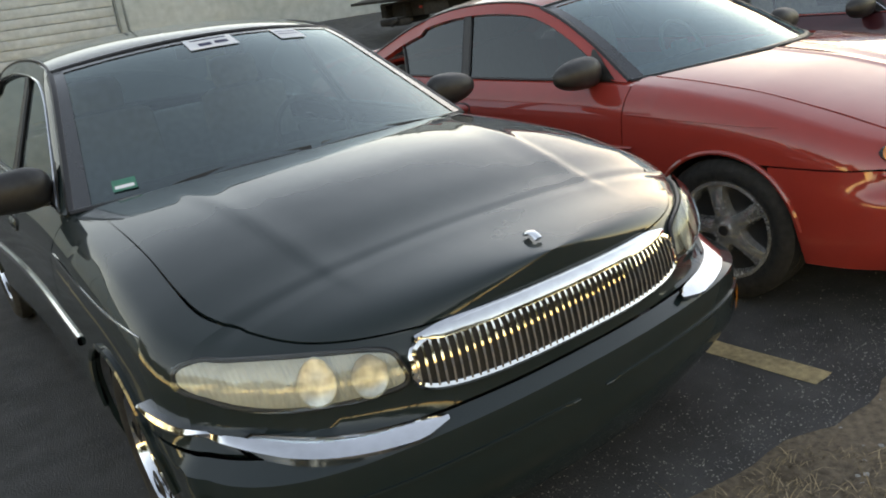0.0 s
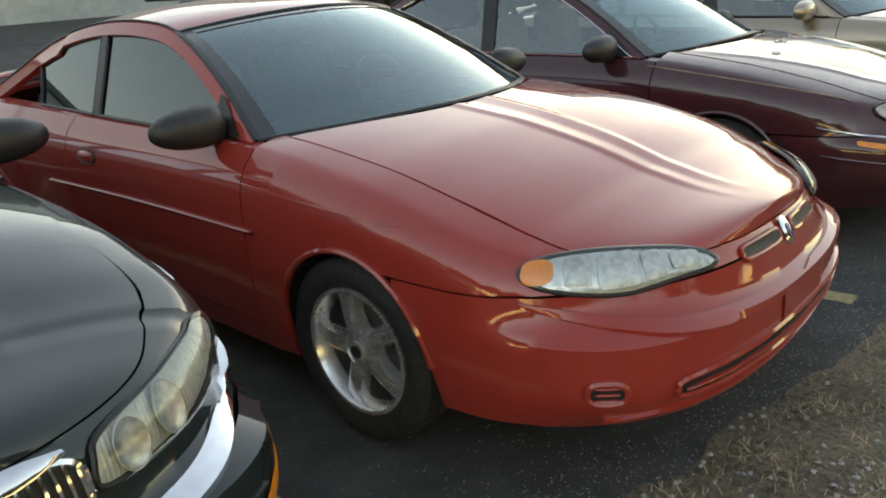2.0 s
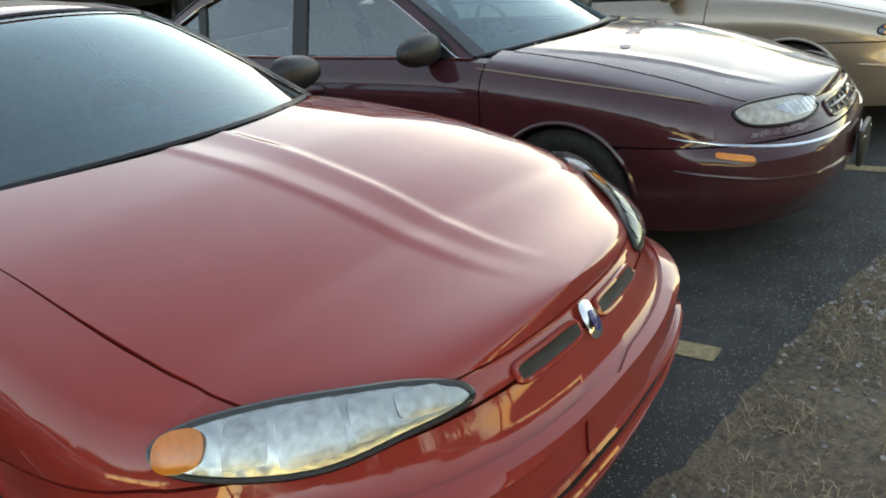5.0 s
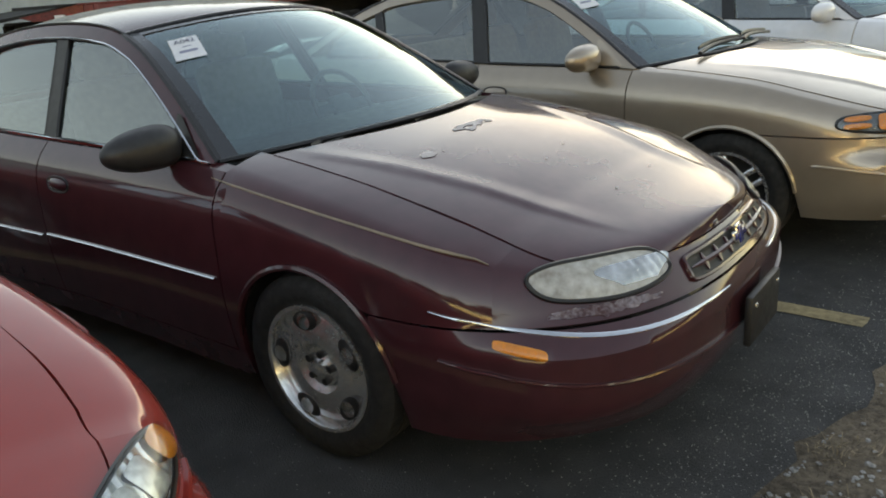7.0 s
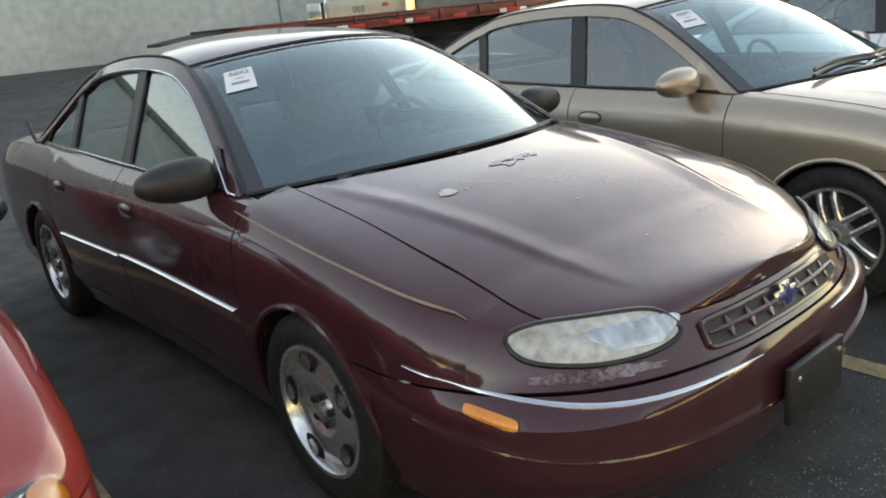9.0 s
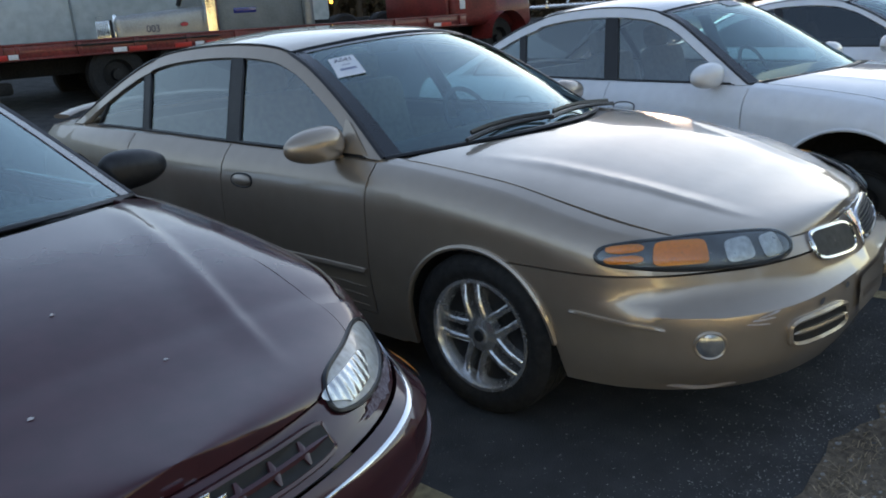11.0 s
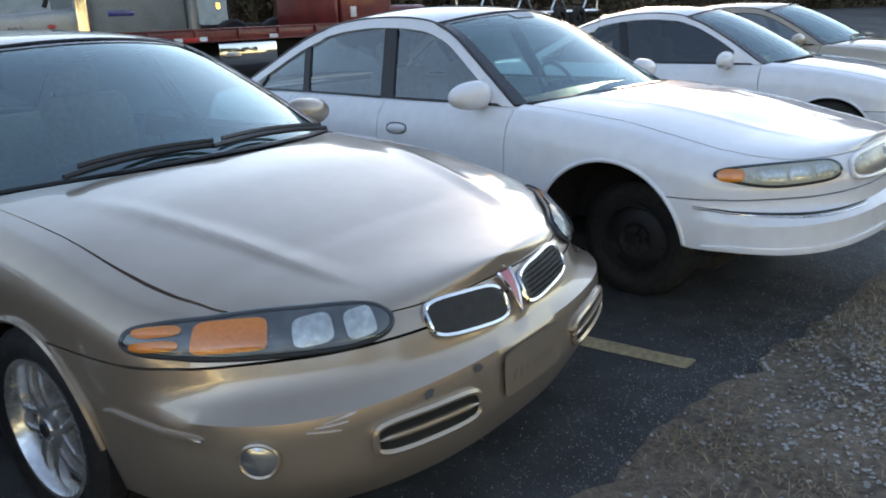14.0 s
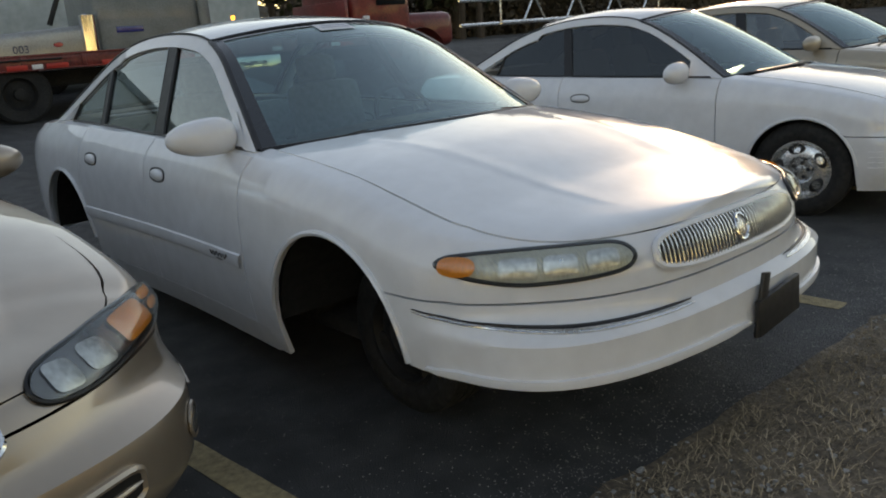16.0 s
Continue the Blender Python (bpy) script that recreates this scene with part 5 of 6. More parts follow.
for x, z, q in ((-0.46, 0.51, 5), (-0.27, 0.515, 7), (-0.62, 0.42, 9)):
    u = ux(s, x, z)
    f = (lambda a, u=u, z=z, q=q: (u + 0.016 * math.cos(a) * (1 + 0.8 * noise.noise((math.cos(a) * 2, math.sin(a) * 2, q))), z + 0.011 * math.sin(a) * (1 + 0.8 * noise.noise((math.cos(a) * 2, q, math.sin(a) * 2)))))
    part("paint_chip", patch(s, f, 0.0025, 2, 0.0, 24), M_CRACK, r, "dark chipped paint spot")
u = -0.90
part("scuff", patch(s, lambda a: (u + 0.12 * math.cos(a), 0.272 + 0.014 * math.sin(a) * (1 + 0.6 * math.sin(3 * a))), 0.0025, 2, 0.0, 32), M_PRIMER, r, "scraped bumper edge")
u2 = -0.73
for k in range(3):
    strip_on(s, r, "scratch", u2 - 0.06 + 0.02 * k, u2 + 0.02 + 0.02 * k, 0.505 + 0.008 * k, 0.005, M_PRIMER, 0.0025, 0.01 * (k - 1), k=6)
glass_tag(bonn, r, -0.91, -0.74, 0.69, 0.84, [(0.35, 0.65, 0.44, 0.48), (0.2, 0.8, 0.62, 0.72)], "A041", "white lot tag lettered A041", skew=0.05)

# white sedan
s, r = sh_cent, car_cent
lamp = ring_of((1.16, 0.735), (1.10, 0.76), (0.92, 0.77), (0.64, 0.772), (0.54, 0.76), (0.51, 0.725), (0.57, 0.695), (0.78, 0.683), (0.92, 0.683), (1.08, 0.708))
headlight(s, r, lamp, "soft", (), [(1.03, 1.148, 0.705, 0.755, 2.6)], "hazed headlight with amber corner", [(0.57, 0.68, 0.708, 0.755, 5), (0.71, 0.82, 0.702, 0.752, 5), (0.84, 0.96, 0.70, 0.75, 7)])
gu = 0.43
gr = rounded(-gu, gu, 0.66, 0.77, 3.6)
grille = part("grille", patch(s, gr, 0.01, 4, -0.006), M_GAP, r, "oval chrome grille with round badge")
part("grille_surround", rim_line(s, gr, 0.007, 0.012, 96), P_WHITE, grille)
slats(s, grille, gr, 46, M_ALLOY, 0.016, 0.42)
part("badge_ring", rim_line(s, rounded(-0.036, 0.036, 0.68, 0.752, 2), 0.016, 0.006, 32), M_CHROME, grille)
part("badge_core", patch(s, rounded(-0.03, 0.03, 0.686, 0.746, 2), 0.013, 2, 0.002, 24), M_ALLOY, grille)
for q in (-1, 1):
    a = (q * 0.3, q * 1.245)
    strip_on(s, r, "bumper_trim", a[0], a[1], 0.545, 0.007, M_ALLOY, 0.008, 0.04, bend=3)
    # dark strip standing in for the shadow line above the trim
    strip_on(s, r, "bumper_trim_shadow", a[0], a[1], 0.554, 0.006, M_TRIM, 0.0095, 0.04, bend=3)
    strip_on(s, r, "bumper_lip", q * 0.03, q * s.u_of_y(0.55), 0.412, 0.03, P_WHITE, 0.014)
    u = q * s.u_of_y(1.86)
    part("script_mark", tube([s.surf(u + q * 0.17 * (k / 20 - 0.5), 0.565 + 0.012 * math.sin(k * 1.7), 0.017) for k in range(21)], 0.0022, 4), M_TRIM, r, "cursive metal script on the moulding")
    strip_on(s, r, "script_underline", u - 0.03, u + 0.03, 0.545, 0.005, M_TRIM, 0.017, k=4)
br = part("plate_bracket", box(0.28, 0.02, 0.13, (0.13, -0.02, 0.43), 0.006, Matrix.Rotation(radians(-6), 4, "Y")), M_BLACK, r, "bent black plate bracket")
part("bracket_strap", box(0.045, 0.014, 0.22, (0.02, -0.02, 0.46), 0.004, Matrix.Rotation(radians(10), 4, "Y")), M_BLACK, br)
glass_tag(cent, r, -0.22, 0.1, 0.88, 0.965, [(0.1, 0.9, 0.3, 0.36), (0.1, 0.9, 0.6, 0.66)], None, "pale paper tag")

# white coupe
s, r = sh_esc, car_esc
lamp = rounded(ux(s, 0.36, 0.62), s.u_of_y(0.42), 0.575, 0.675, 2.8, 0.0, 0.1)
headlight(s, r, lamp, "clear", ((ux(s, 0.55, 0.62), 0.625, 0.038),), [(s.u_of_y(0.42) - 0.14, s.u_of_y(0.42) - 0.01, 0.58, 0.665, 2.6)], "clear headlight with amber corner")
for q in (-1, 1):
    for k in range(4):
        strip_on(s, r, "bumper_rib", q * ux(s, 0.2, 0.4), q * s.u_of_y(0.56), 0.36 + 0.035 * k, 0.01, P_WHITE, 0.005)
u = ux(s, -0.80, 0.55)
part("bumper_crack", tube([s.surf(u - 0.02 + 0.012 * k, 0.54 - 0.006 * k + 0.004 * math.sin(k * 2), 0.003) for k in range(8)], 0.0025, 4), M_TRIM, r, "dark crack in the bumper skin")


# building wall, with panel seams, a roller door and its post
M_SEAM = material("wall_seam", (0.22, 0.25, 0.25), 0.8)
M_DOORW = material("roller_door_paint", (0.5, 0.53, 0.52), 0.6, scale=2)
M_TRUCKRED = material("truck_red_paint", (0.19, 0.022, 0.018), 0.45, 0.1, coat=0.4, vary=0.3, scale=6)
M_TAPE_R = material("red_reflector_tape", (0.55, 0.03, 0.02), 0.4)
M_TAPE_W = material("white_reflector_tape", (0.75, 0.75, 0.75), 0.4)
M_FRAME = material("greasy_black_steel", (0.018, 0.017, 0.016), 0.7, 0.2, vary=0.3)
M_SILVER = material("silver_cab_paint", (0.38, 0.38, 0.36), 0.35, 0.5, coat=0.6)
M_CABGREY = material("grey_cab_paint", (0.22, 0.235, 0.23), 0.45, 0.1, coat=0.4)
M_BARK = material("bark", (0.07, 0.05, 0.035), 0.95, bump=0.6, bump_scale=12)
M_LEAF = material("leaves", (0.05, 0.055, 0.02), 0.8, vary=0.4, scale=2)

WY = 20.0
wall = part("wall_north", box(40, 0.3, 5.0, (-5, WY + 0.15, 3.3), 0.02), M_WALL)
tagged(wall, "pale grey-blue painted building wall with stains", "wall", kind="structure")
for x in (-14, -5.2, -0.75, 7.55, 13):
    sm = part("wall_seam", box(0.05, 0.04, 4.6, (x, WY - 0.012, 3.2), 0.005), M_SEAM, wall)
    sm.parent = wall
door = part("door_1", box(0.06, 0.06, 3.6, (-0.95, WY - 0.05, 2.7), 0.01), M_SEAM)
tagged(door, "grey ribbed roller door in the wall", "roller door", kind="structure")
for k in range(15):
    part("door_panel", box(4.0, 0.05, 0.215, (-3.0, WY - 0.04, 1.1 + 0.225 * k), 0.02), M_DOORW, door)
parapet = part("roof_trim", box(40.2, 0.5, 0.18, (-5, WY + 0.15, 5.88), 0.02), M_SEAM)
tagged(parapet, "grey metal roof edge trim", "trim", kind="structure")


# red flatbed truck
def truck_wheel(root, x, y, z, r=0.48):
    w = new("wheel")
    w.parent = root
    w.matrix_local = Matrix.Translation((x, y, z)) @ Matrix.Rotation(radians(-90), 4, "Z")
    h = 0.13
    part("tyre", lathe([(-h, 0.28), (-h, r - 0.05), (-h * 0.7, r), (h * 0.7, r), (h, r - 0.05), (h, 0.28)], 40), M_RUBBER, w)
    part("rim", lathe([(h * 0.9, 0.29), (h * 0.95, 0.26), (0.02, 0.22), (0.03, 0.1), (0.12, 0.09), (0.13, 0.0)], 32), M_FRAME, w)


TY = 12.6
gz = ground_z(TY)
truck = new("flatbed_truck")
truck.matrix_world = Matrix.Translation((3.3, TY, gz))
tagged(truck, "red flatbed tow truck with red and white reflector tape", "truck")
L = 10.6
dz = 0.83                       # underside of the side rail over the ground
part("deck", box(L - 0.6, 2.3, 0.07, (L / 2 + 0.2, 1.15, dz + 0.22), 0.01), M_FRAME, truck, "dark steel deck")
rail = part("side_rail", merge(box(L - 0.9, 0.05, 0.03, (L / 2 + 0.35, -0.02, dz + 0.235), 0.008), box(L - 0.9, 0.05, 0.03, (L / 2 + 0.35, -0.02, dz + 0.015), 0.008), box(L - 0.9, 0.02, 0.22, (L / 2 + 0.35, 0.0, dz + 0.12), 0.003)), M_TRUCKRED, truck, "red painted channel rail")
for k in range(11):
    part("rail_stake", box(0.07, 0.04, 0.2, (1.1 + 0.92 * k, -0.025, dz + 0.125), 0.006), M_TRUCKRED, rail)
far_rail = part("side_rail", box(L - 0.9, 0.04, 0.25, (L / 2 + 0.35, 2.3, dz + 0.125), 0.008), M_TRUCKRED, truck)
tail = grid([[(-0.35, y, dz + 0.10), (0.85, y, dz + 0.25)] for y in (0, 2.3)])
thick(tail, 0.05, (0.5, 1.1, 0))
part("tail_ramp", tail, M_FRAME, truck, "sloping steel tail ramp")
cheek = grid([[(-0.1, -0.02, dz + 0.10), (0.9, -0.02, dz + 0.25)], [(0.1, -0.02, dz + 0.03), (0.9, -0.02, dz)]])
thick(cheek, 0.03)
part("tail_cheek", cheek, M_TRUCKRED, truck)
for x, wd, cc in ((0.5, 0.16, "w"), (0.78, 0.3, "r"), (1.02, 0.14, "w"), (2.65, 0.22, "w"), (2.95, 0.3, "r"), (3.75, 0.3, "r"), (4.05, 0.16, "w"), (4.35, 0.34, "r"), (5.2, 0.3, "r"), (6.25, 0.16, "w"), (6.5, 0.3, "r"), (6.75, 0.16, "w"), (8.3, 0.2, "w"), (9.6, 0.2, "w"), (9.85, 0.3, "r")):
    part("reflector_tape", box(wd, 0.008, 0.075, (x, -0.052, dz + 0.06), 0.002), M_TAPE_R if cc == "r" else M_TAPE_W, rail)
part("chassis", merge(box(L + 1.4, 0.12, 0.26, (L / 2 + 0.8, 0.75, dz - 0.16), 0.02), box(L + 1.4, 0.12, 0.26, (L / 2 + 0.8, 1.6, dz - 0.16), 0.02), box(0.6, 1.9, 0.3, (0.55, 1.15, dz - 0.14), 0.03)), M_FRAME, truck)
part("tow_hitch", merge(box(0.9, 0.14, 0.14, (0.35, 1.0, dz - 0.36), 0.03), box(0.3, 0.9, 0.14, (-0.1, 0.8, dz - 0.36), 0.04), box(0.5, 0.3, 0.2, (0.75, 0.4, dz - 0.42), 0.05), tube([(-0.25, 0.4, dz - 0.3), (-0.3, 0.5, dz - 0.36), (-0.25, 0.7, dz - 0.4)], 0.05, 8)), M_FRAME, truck, "black tow arm and hitch")
part("tail_lamp", box(0.02, 0.1, 0.05, (0.24, 0.3, dz - 0.12), 0.01), M_TAPE_R, truck)
part("toolbox", box(1.3, 0.5, 0.42, (7.7, 0.2, dz - 0.25), 0.02), M_CHROME, truck, "polished tread plate toolbox")
for x in (2.6, 3.75, 11.6):
    for y in (0.2, 2.1):
        truck_wheel(truck, x, y, 0.48)
part("mudguard", merge(box(2.5, 0.5, 0.03, (3.2, 0.2, 1.02 - 0.3 + 0.28), 0.01)), M_FRAME, truck)
cab = part("cab", merge(box(1.5, 2.2, 1.5, (10.9, 1.15, 1.55), 0.18, seg=4), box(1.5, 1.9, 0.75, (12.2, 1.15, 1.05), 0.2, seg=4)), M_TRUCKRED, truck, "red rounded truck cab")
part("cab_window", box(0.75, 0.03, 0.5, (11.1, 0.045, 1.85), 0.05), M_DARKGLASS, cab)
part("cab_badge", box(0.16, 0.02, 0.22, (10.45, 0.04, 1.3), 0.01), M_TAPE_W, cab)
part("headboard", box(0.08, 2.2, 0.7, (10.0, 1.15, dz + 0.55), 0.02), M_TRUCKRED, truck)
part("fender", lathe([(-0.35, 0.6), (0.35, 0.6), (0.35, 0.55)], 20, math.pi), M_TRUCKRED, cab).matrix_local = Matrix.Translation((11.7, 0.15, 0.5)) @ Matrix.Rotation(radians(90), 4, "Z")

# silver road tractor behind the flatbed
SY = 15.6
semi = new("semi_truck")
semi.matrix_world = Matrix.Translation((6.9, SY, ground_z(SY)))
tagged(semi, "silver and grey conventional semi tractor", "truck")
hood = part("hood", box(2.1, 1.3, 0.85, (1.2, 0.65, 0.85), 0.12, Matrix.Rotation(radians(-4), 4, "Y"), seg=4), M_SILVER, semi, "silver long hood numbered 003")
grl = part("grille", box(0.06, 0.9, 0.7, (0.12, 0.65, 0.8), 0.02), M_GAP, semi)
for k in range(8):
    part("grille_bar", box(0.05, 0.04, 0.68, (0.08, 0.28 + 0.105 * k, 0.8), 0.01), M_CHROME, grl)
part("grille_shell", box(0.1, 1.05, 0.85, (0.17, 0.65, 0.83), 0.04), M_CHROME, semi)
cab2 = part("cab", box(2.2, 2.2, 2.2, (3.4, 1.0, 1.6), 0.15, seg=3), M_CABGREY, semi, "grey-green sleeper cab")
part("air_cleaner", lathe([(0, 0), (0, 0.16), (0.75, 0.16), (0.8, 0.08), (0.8, 0)], 20), M_CHROME, semi).matrix_local = Matrix.Translation((2.15, -0.1, 0.75)) @ Matrix.Rotation(radians(-90), 4, "Y")
part("exhaust_pipe", tube([(4.55, -0.15, 0.6), (4.55, -0.15, 3.6)], 0.12, 14, up=(0, 1, 0)), M_CABGREY, semi)
part("company_mark", box(0.55, 0.01, 0.12, (2.95, -0.106, 1.2), 0.003), M_BLUE, cab2)
part("marker_lamp", box(0.08, 0.03, 0.12, (5.2, -0.15, 1.3), 0.01), glow_material("amber_marker", (1.0, 0.45, 0.05), 2.0), semi, "lit amber marker lamp")
part("hood_badge", lathe([(0, 0.09), (0.01, 0.085), (0.012, 0)], 20), M_REDBADGE, hood).matrix_local = Matrix.Translation((1.55, -0.012, 0.98)) @ Matrix.Rotation(radians(-90), 4, "Z") @ Matrix.Diagonal((1, 1, 0.5, 1))
part("wiper_arm", tube([(1.7, -0.05, 1.9), (1.45, -0.05, 1.35)], 0.05, 8), M_FRAME, semi)
part("rear_frame", box(4.0, 1.0, 0.3, (6.3, 1.0, 0.75), 0.03), M_FRAME, semi)
for x, side in ((1.3, 0.45), (5.6, 0.0), (6.8, 0.0)):
    for y in (side, 2.0 - side):
        truck_wheel(semi, x, y, 0.5, 0.5)
fc = bpy.data.curves.new("letters", "FONT")
fc.body, fc.size = "003", 0.2
fc.materials.append(M_INK)
num = new("letters", fc)
num.parent = hood
num.matrix_local = Matrix.Translation((0.72, -0.012, 0.86)) @ Matrix.Rotation(radians(90), 4, "X")

# car hauler trailer in the distance
hauler = new("car_hauler_trailer")
hauler.matrix_world = Matrix.Translation((22, 17.5, ground_z(17.5)))
tagged(hauler, "empty grey steel car hauler trailer", "trailer")
for z in (0.7, 1.5):
    part("deck_beam", tube([(0, 0, z), (8, 0, z)], 0.06, 8), M_ALLOY, hauler)
    part("deck_beam", tube([(0, 2, z), (8, 2, z)], 0.06, 8), M_ALLOY, hauler)
for k in range(9):
    part("brace", tube([(k, 0, 0.7), (k + (0.5 if k % 2 else -0.5) * (0 < k < 8), 0, 1.5)], 0.035, 6), M_ALLOY, hauler)
for x in (5.5, 6.7):
    truck_wheel(hauler, x, 0.0, 0.45, 0.45)


# dead grass and stones on the verge
random.seed(4)
verts, faces = [], []
for k in range(90000):
    x = random.uniform(-5.0, 12.5)
    d = abs(random.gauss(0, 0.75)) + 0.04
    y = verge_edge(x) - d
    if y < -3 or noise.noise((x * 1.3, y * 1.3, 5)) + 0.8 * noise.noise((x * 5.5, y * 5.5, 9)) < 0.5 * random.random() - 0.3:
        continue
    z = verge_z(x, y)
    a, h, w = random.uniform(0, 6.28), random.uniform(0.006, 0.03) * (1 + (random.random() < 0.08)), random.uniform(0.001, 0.0021)
    lay = random.uniform(0.8, 2.6)
    dx, dy = math.cos(a) * h * lay, math.sin(a) * h * lay
    px, py = -math.sin(a) * w, math.cos(a) * w
    i = len(verts)
    verts += [(x - px, y - py, z - 0.002), (x + px, y + py, z - 0.002), (x + dx * 0.5 + px * 0.7, y + dy * 0.5 + py * 0.7, z + h * 0.6), (x + dx * 0.5 - px * 0.7, y + dy * 0.5 - py * 0.7, z + h * 0.6), (x + dx, y + dy, z + h * random.uniform(0.3, 0.9))]
    faces += [(i, i + 1, i + 2, i + 3), (i + 3, i + 2, i + 4)]
me = bpy.data.meshes.new("dry_grass")
me.from_pydata(verts, [], faces)
me.materials.append(M_STRAW)
n, l = M_STRAW.node_tree.nodes, M_STRAW.node_tree.links
geo, hs = n.new("ShaderNodeNewGeometry"), n.new("ShaderNodeHueSaturation")
mr = n.new("ShaderNodeMapRange")
mr.inputs[3].default_value, mr.inputs[4].default_value = 0.5, 1.7
l.new(geo.outputs["Random Per Island"], mr.inputs[0])
l.new(mr.outputs[0], hs.inputs["Value"])
bs = n["Principled BSDF"]
l.new(bs.inputs["Base Color"].links[0].from_socket, hs.inputs["Color"])
l.new(hs.outputs[0], bs.inputs["Base Color"])
grass = tagged(new("dry_grass", me), "dead straw-coloured grass on bare soil", "grass", kind="stuff")


def stones(name, count, spot, size, mat, label):
    verts, faces = [], []
    for k in range(count):
        x, y, z = spot()
        r = random.uniform(*size)
        q = Matrix.Rotation(random.uniform(0, 6), 3, Vector((random.random(), random.random(), random.random() + 0.1)))
        i = len(verts)
        for v in ((1, 0, 0), (-1, 0, 0), (0, 1, 0), (0, -1, 0), (0, 0, 1), (0, 0, -1), (0.6, 0.6, 0.5), (-0.6, 0.6, -0.4)):
            p = q @ Vector(v) * r * random.uniform(0.7, 1.2)
            verts.append((x + p.x, y + p.y, z + p.z * 0.6 + r * 0.25))
        faces += [tuple(i + j for j in f) for f in ((0, 6, 4), (6, 2, 4), (2, 1, 4), (1, 3, 4), (3, 0, 4), (0, 2, 6), (2, 7, 1), (1, 5, 3), (3, 5, 0), (0, 5, 2))]
    m = bpy.data.meshes.new(name)
    m.from_pydata(verts, [], faces)
    m.materials.append(mat)
    return tagged(new(name, m), label, "gravel", kind="stuff")


def spot_patch():
    x = random.choice((5.5, 5.5, 0.8, 0.8, -1.8, 3.2, 8.0)) + random.gauss(0, 0.5)
    y = -0.75 + random.gauss(0, 0.28)
    y = min(y, verge_edge(x) - 0.02)
    return x, y, verge_z(x, y)


def spot_lot():
    x = random.uniform(-5, 11)
    y = verge_edge(x) + abs(random.gauss(0, 0.5)) + 0.01
    return x, y, 0.001


stones("gravel", 5200, spot_patch, (0.004, 0.014), M_STONE, "loose grey gravel on the verge")
stones("grit", 2400, spot_lot, (0.0018, 0.005), M_STONE, "scattered grit on the asphalt")


def spot_dust():
    x = random.uniform(-5, 10)
    y = verge_edge(x) + abs(random.gauss(0, 0.22))
    return x, y, 0.0008


stones("dust_grit", 9000, spot_dust, (0.0012, 0.004), M_STONE, "pale dust and grit washed off the verge")
# a scrap of paper on the asphalt
bm = grid([[(-2.75 + 0.05 * i, 3.1 + 0.04 * j, 0.012 + 0.012 * noise.noise((i * 0.9, j * 0.9, 1))) for i in range(4)] for j in range(3)])
thick(bm, 0.003)
tagged(part("paper_scrap", bm, M_PAPER), "crumpled white scrap of litter on asphalt", "litter")


# woods round the lot
def tree(x, y, h, seed):
    random.seed(seed)
    root = new("tree")
    root.matrix_world = Matrix.Translation((x, y, ground_z(y) - 0.02))
    trunk = [tube([(0, 0, 0), (0.1, 0.05, h * 0.35), (0.0, 0.1, h * 0.75)], 0.2, 8, up=(1, 0, 0))]
    tips = []
    for k in range(9):
        a, z = random.uniform(0, 6.28), h * random.uniform(0.3, 0.7)
        r = h * random.uniform(0.18, 0.36)
        tip = (math.cos(a) * r, math.sin(a) * r, z + h * random.uniform(0.1, 0.3))
        tips.append(tip)
        trunk.append(tube([(0.05, 0.05, z), (tip[0] * 0.5, tip[1] * 0.5, z + (tip[2] - z) * 0.4), tip], 0.06, 5, up=(0.3, 0.2, 1)))
    part("trunk", merge(*trunk), M_BARK, root)
    vs, fs = [], []
    for k in range(3200):
        t = random.choice(tips)
        c = Vector((random.gauss(t[0], h * 0.09), random.gauss(t[1], h * 0.09), random.gauss(t[2], h * 0.09)))
        u = Vector((random.gauss(0, 1), random.gauss(0, 1), random.gauss(0, 1))).normalized()
        w = u.orthogonal().normalized()
        s_ = random.uniform(0.12, 0.32)
        i = len(vs)
        vs += [c + u * s_, c + w * s_ * 0.6, c - u * s_, c - w * s_ * 0.6]
        fs.append((i, i + 1, i + 2, i + 3))
    m = bpy.data.meshes.new("crown")
    m.from_pydata(vs, [], fs)
    m.materials.append(M_LEAF)
    cr = new("crown", m)
    cr.parent = root
    return tagged(root, "tall roadside tree with thin brownish crown", "tree", "trees round the lot")


first = [tree(-14, -24, 9, 1), tree(-4, -26, 10, 2), tree(-30, 2, 9, 3)]
random.seed(9)
for k in range(84):
    size = 1.0
    # out-of-view north-east rows, thickened and raised to hold back the low sky glow
    if k >= 60:
        size, x, y = 1.2, 40 + 2.2 * (k - 60) + random.uniform(-2, 2), 52 - 1.9 * (k - 60) + random.uniform(-3, 3)
    elif k >= 44:
        size, x, y = 0.8, 12 + 1.6 * (k - 44) + random.uniform(-1, 1), 33 + random.uniform(-3, 5)
    elif k >= 26:
        size = 1.1
        x, y = 34 + 2.6 * (k - 26) + random.uniform(-2, 2), 44 - 1.3 * (k - 26) + random.uniform(-3, 3)
    elif k < 15:
        x, y = -34 + 5.2 * k + random.uniform(-1.5, 1.5), -25 + random.uniform(-4, 3)
    else:
        x, y = -32 + random.uniform(-4, 2), -20 + 4.2 * (k - 15)
    # gap added so the low sun still reaches the white sedan's hood
    if 25 < k and 56 < math.degrees(math.atan2(x - 5.5, y - 1)) < 63:
        continue
    copy_thing(first[k % 3], Matrix.Translation((x, y, ground_z(y) - 0.02)) @ Matrix.Rotation(random.uniform(0, 6), 4, "Z") @ Matrix.Scale(size, 4))


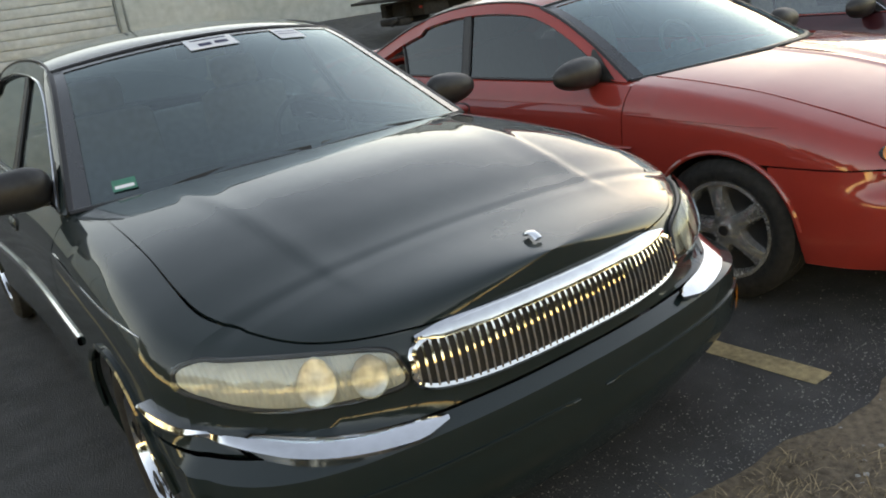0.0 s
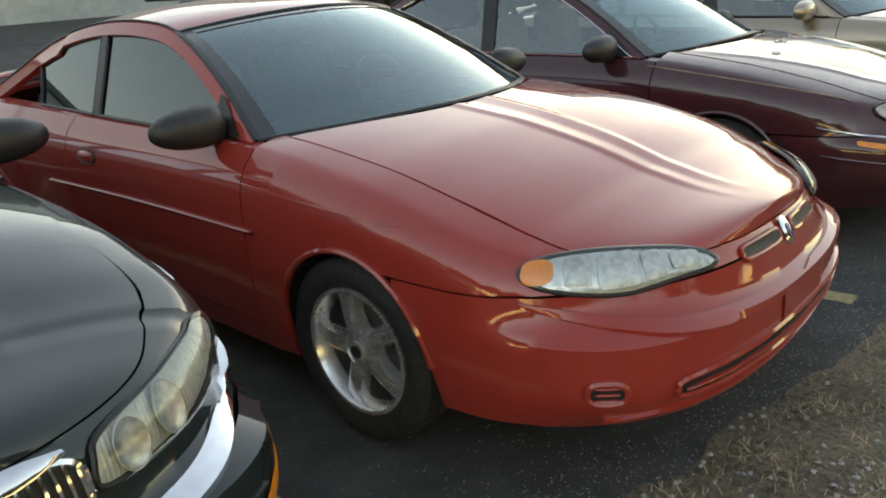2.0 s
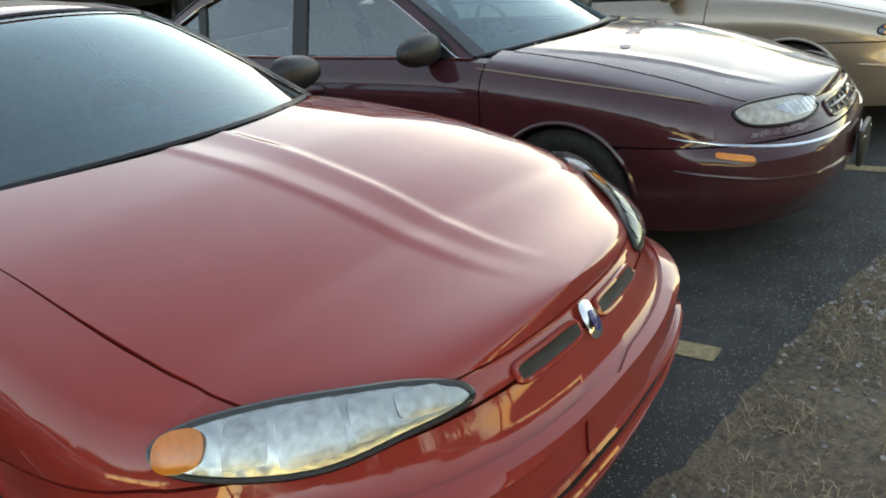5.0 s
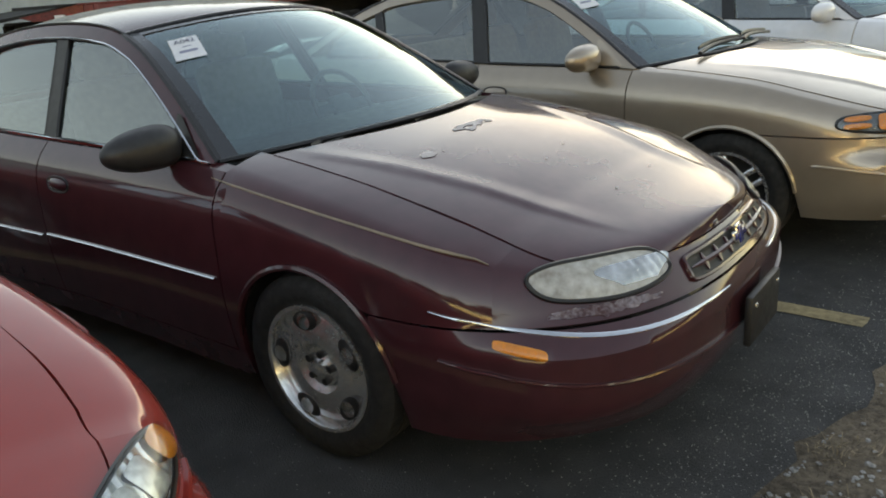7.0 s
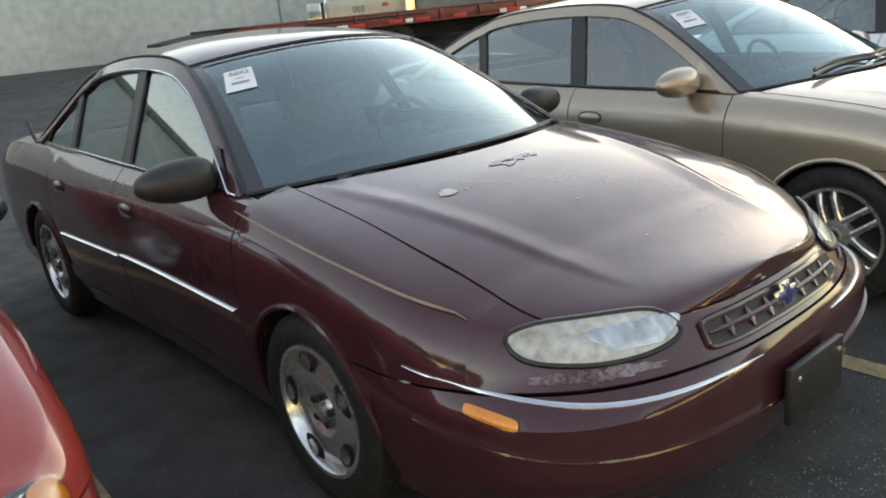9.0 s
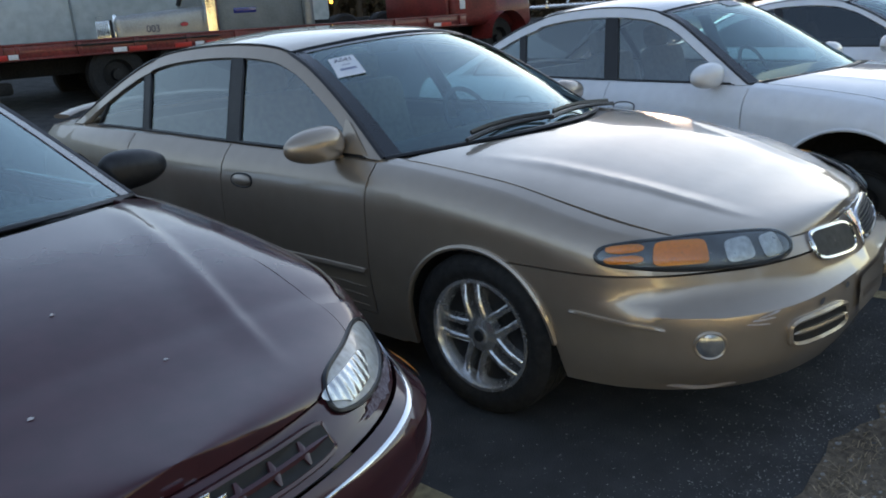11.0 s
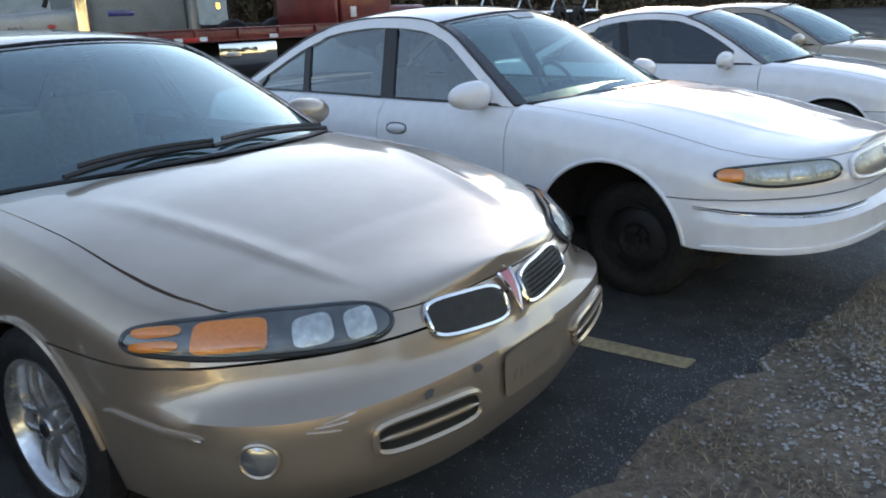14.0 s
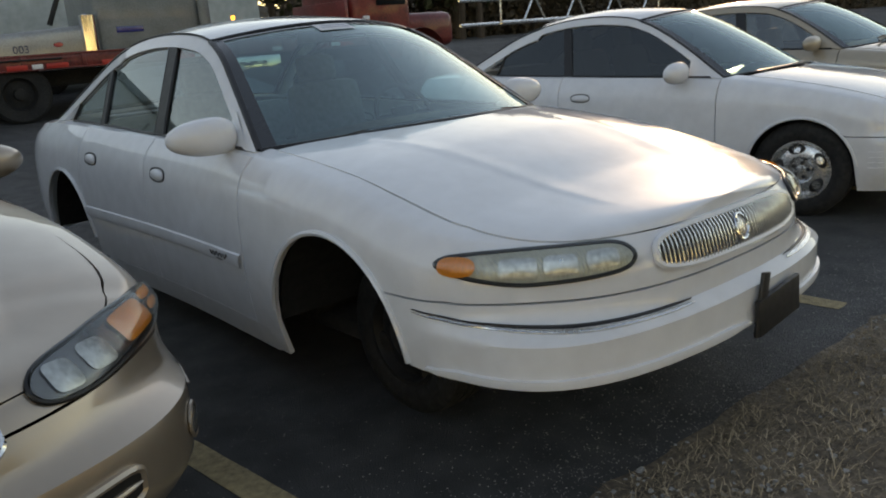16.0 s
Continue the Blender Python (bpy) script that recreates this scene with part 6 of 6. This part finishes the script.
def bush(x, y, h, seed):
    """Low brush, added to cover bright sky under the crowns: many stems and a loose heap of small leaves."""
    random.seed(seed)
    root = new("bush")
    root.matrix_world = Matrix.Translation((x, y, ground_z(y) - 0.02))
    stems = []
    for k in range(10):
        a, r = random.uniform(0, 6.28), random.uniform(0.4, 1.6)
        stems.append(tube([(math.cos(a) * r * 0.3, math.sin(a) * r * 0.3, 0), (math.cos(a) * r * 0.7, math.sin(a) * r * 0.7, h * 0.5), (math.cos(a) * r, math.sin(a) * r, h * random.uniform(0.7, 1.0))], 0.03, 5, up=(1, 0, 0)))
    part("stem", merge(*stems), M_BARK, root)
    vs, fs = [], []
    for k in range(2600):
        c = Vector((random.gauss(0, 1.1), random.gauss(0, 0.8), h * random.random() ** 1.2))
        u = Vector((random.gauss(0, 1), random.gauss(0, 1), random.gauss(0, 1))).normalized()
        w = u.orthogonal().normalized()
        q = random.uniform(0.08, 0.2)
        i = len(vs)
        vs += [c + u * q, c + w * q * 0.6, c - u * q, c - w * q * 0.6]
        fs.append((i, i + 1, i + 2, i + 3))
    m = bpy.data.meshes.new("foliage")
    m.from_pydata(vs, [], fs)
    m.materials.append(M_BRUSH)
    leaf = new("foliage", m)
    leaf.parent = root
    return tagged(root, "added brown brush hiding bright sky under the trees", "bush", "brush along the lot")


M_BRUSH = material("winter_brush", (0.11, 0.085, 0.055), 0.85, vary=0.35, scale=2)
first_bush = bush(31, 47, 3.4, 21)
random.seed(31)
for k in range(34):
    x, y = 33 + 1.75 * k + random.uniform(-0.8, 0.8), 45.5 - 1.3 * k + random.uniform(-1.5, 1.5)
    copy_thing(first_bush, Matrix.Translation((x, y, ground_z(y) - 0.02)) @ Matrix.Rotation(random.uniform(0, 6), 4, "Z") @ Matrix.Scale(random.uniform(0.8, 1.3), 4))

# a low wooded strip, added far behind the brush to close bright sky gaps
M_ADDED_WOODS = material("added_far_woods", (0.10, 0.085, 0.07), 0.9, scale=0.3, second=(0.055, 0.05, 0.045))
rows = []
for k in range(181):
    a = radians(15 + 110 * k / 180)
    h = 6.0 + 1.6 * noise.noise((k * 0.11, 0, 0)) + 1.1 * noise.noise((k * 0.47, 3, 0)) + 0.7 * noise.noise((k * 1.9, 7, 0))
    rows.append([(math.sin(a) * (95 + 2 * j), math.cos(a) * (95 + 2 * j), (-0.3, h * 0.6, h, -0.3)[j]) for j in range(4)])
ridge = part("backdrop", grid(rows), M_ADDED_WOODS)
tagged(ridge, "added low brown strip closing bright sky gaps on the horizon", "woods", kind="structure")
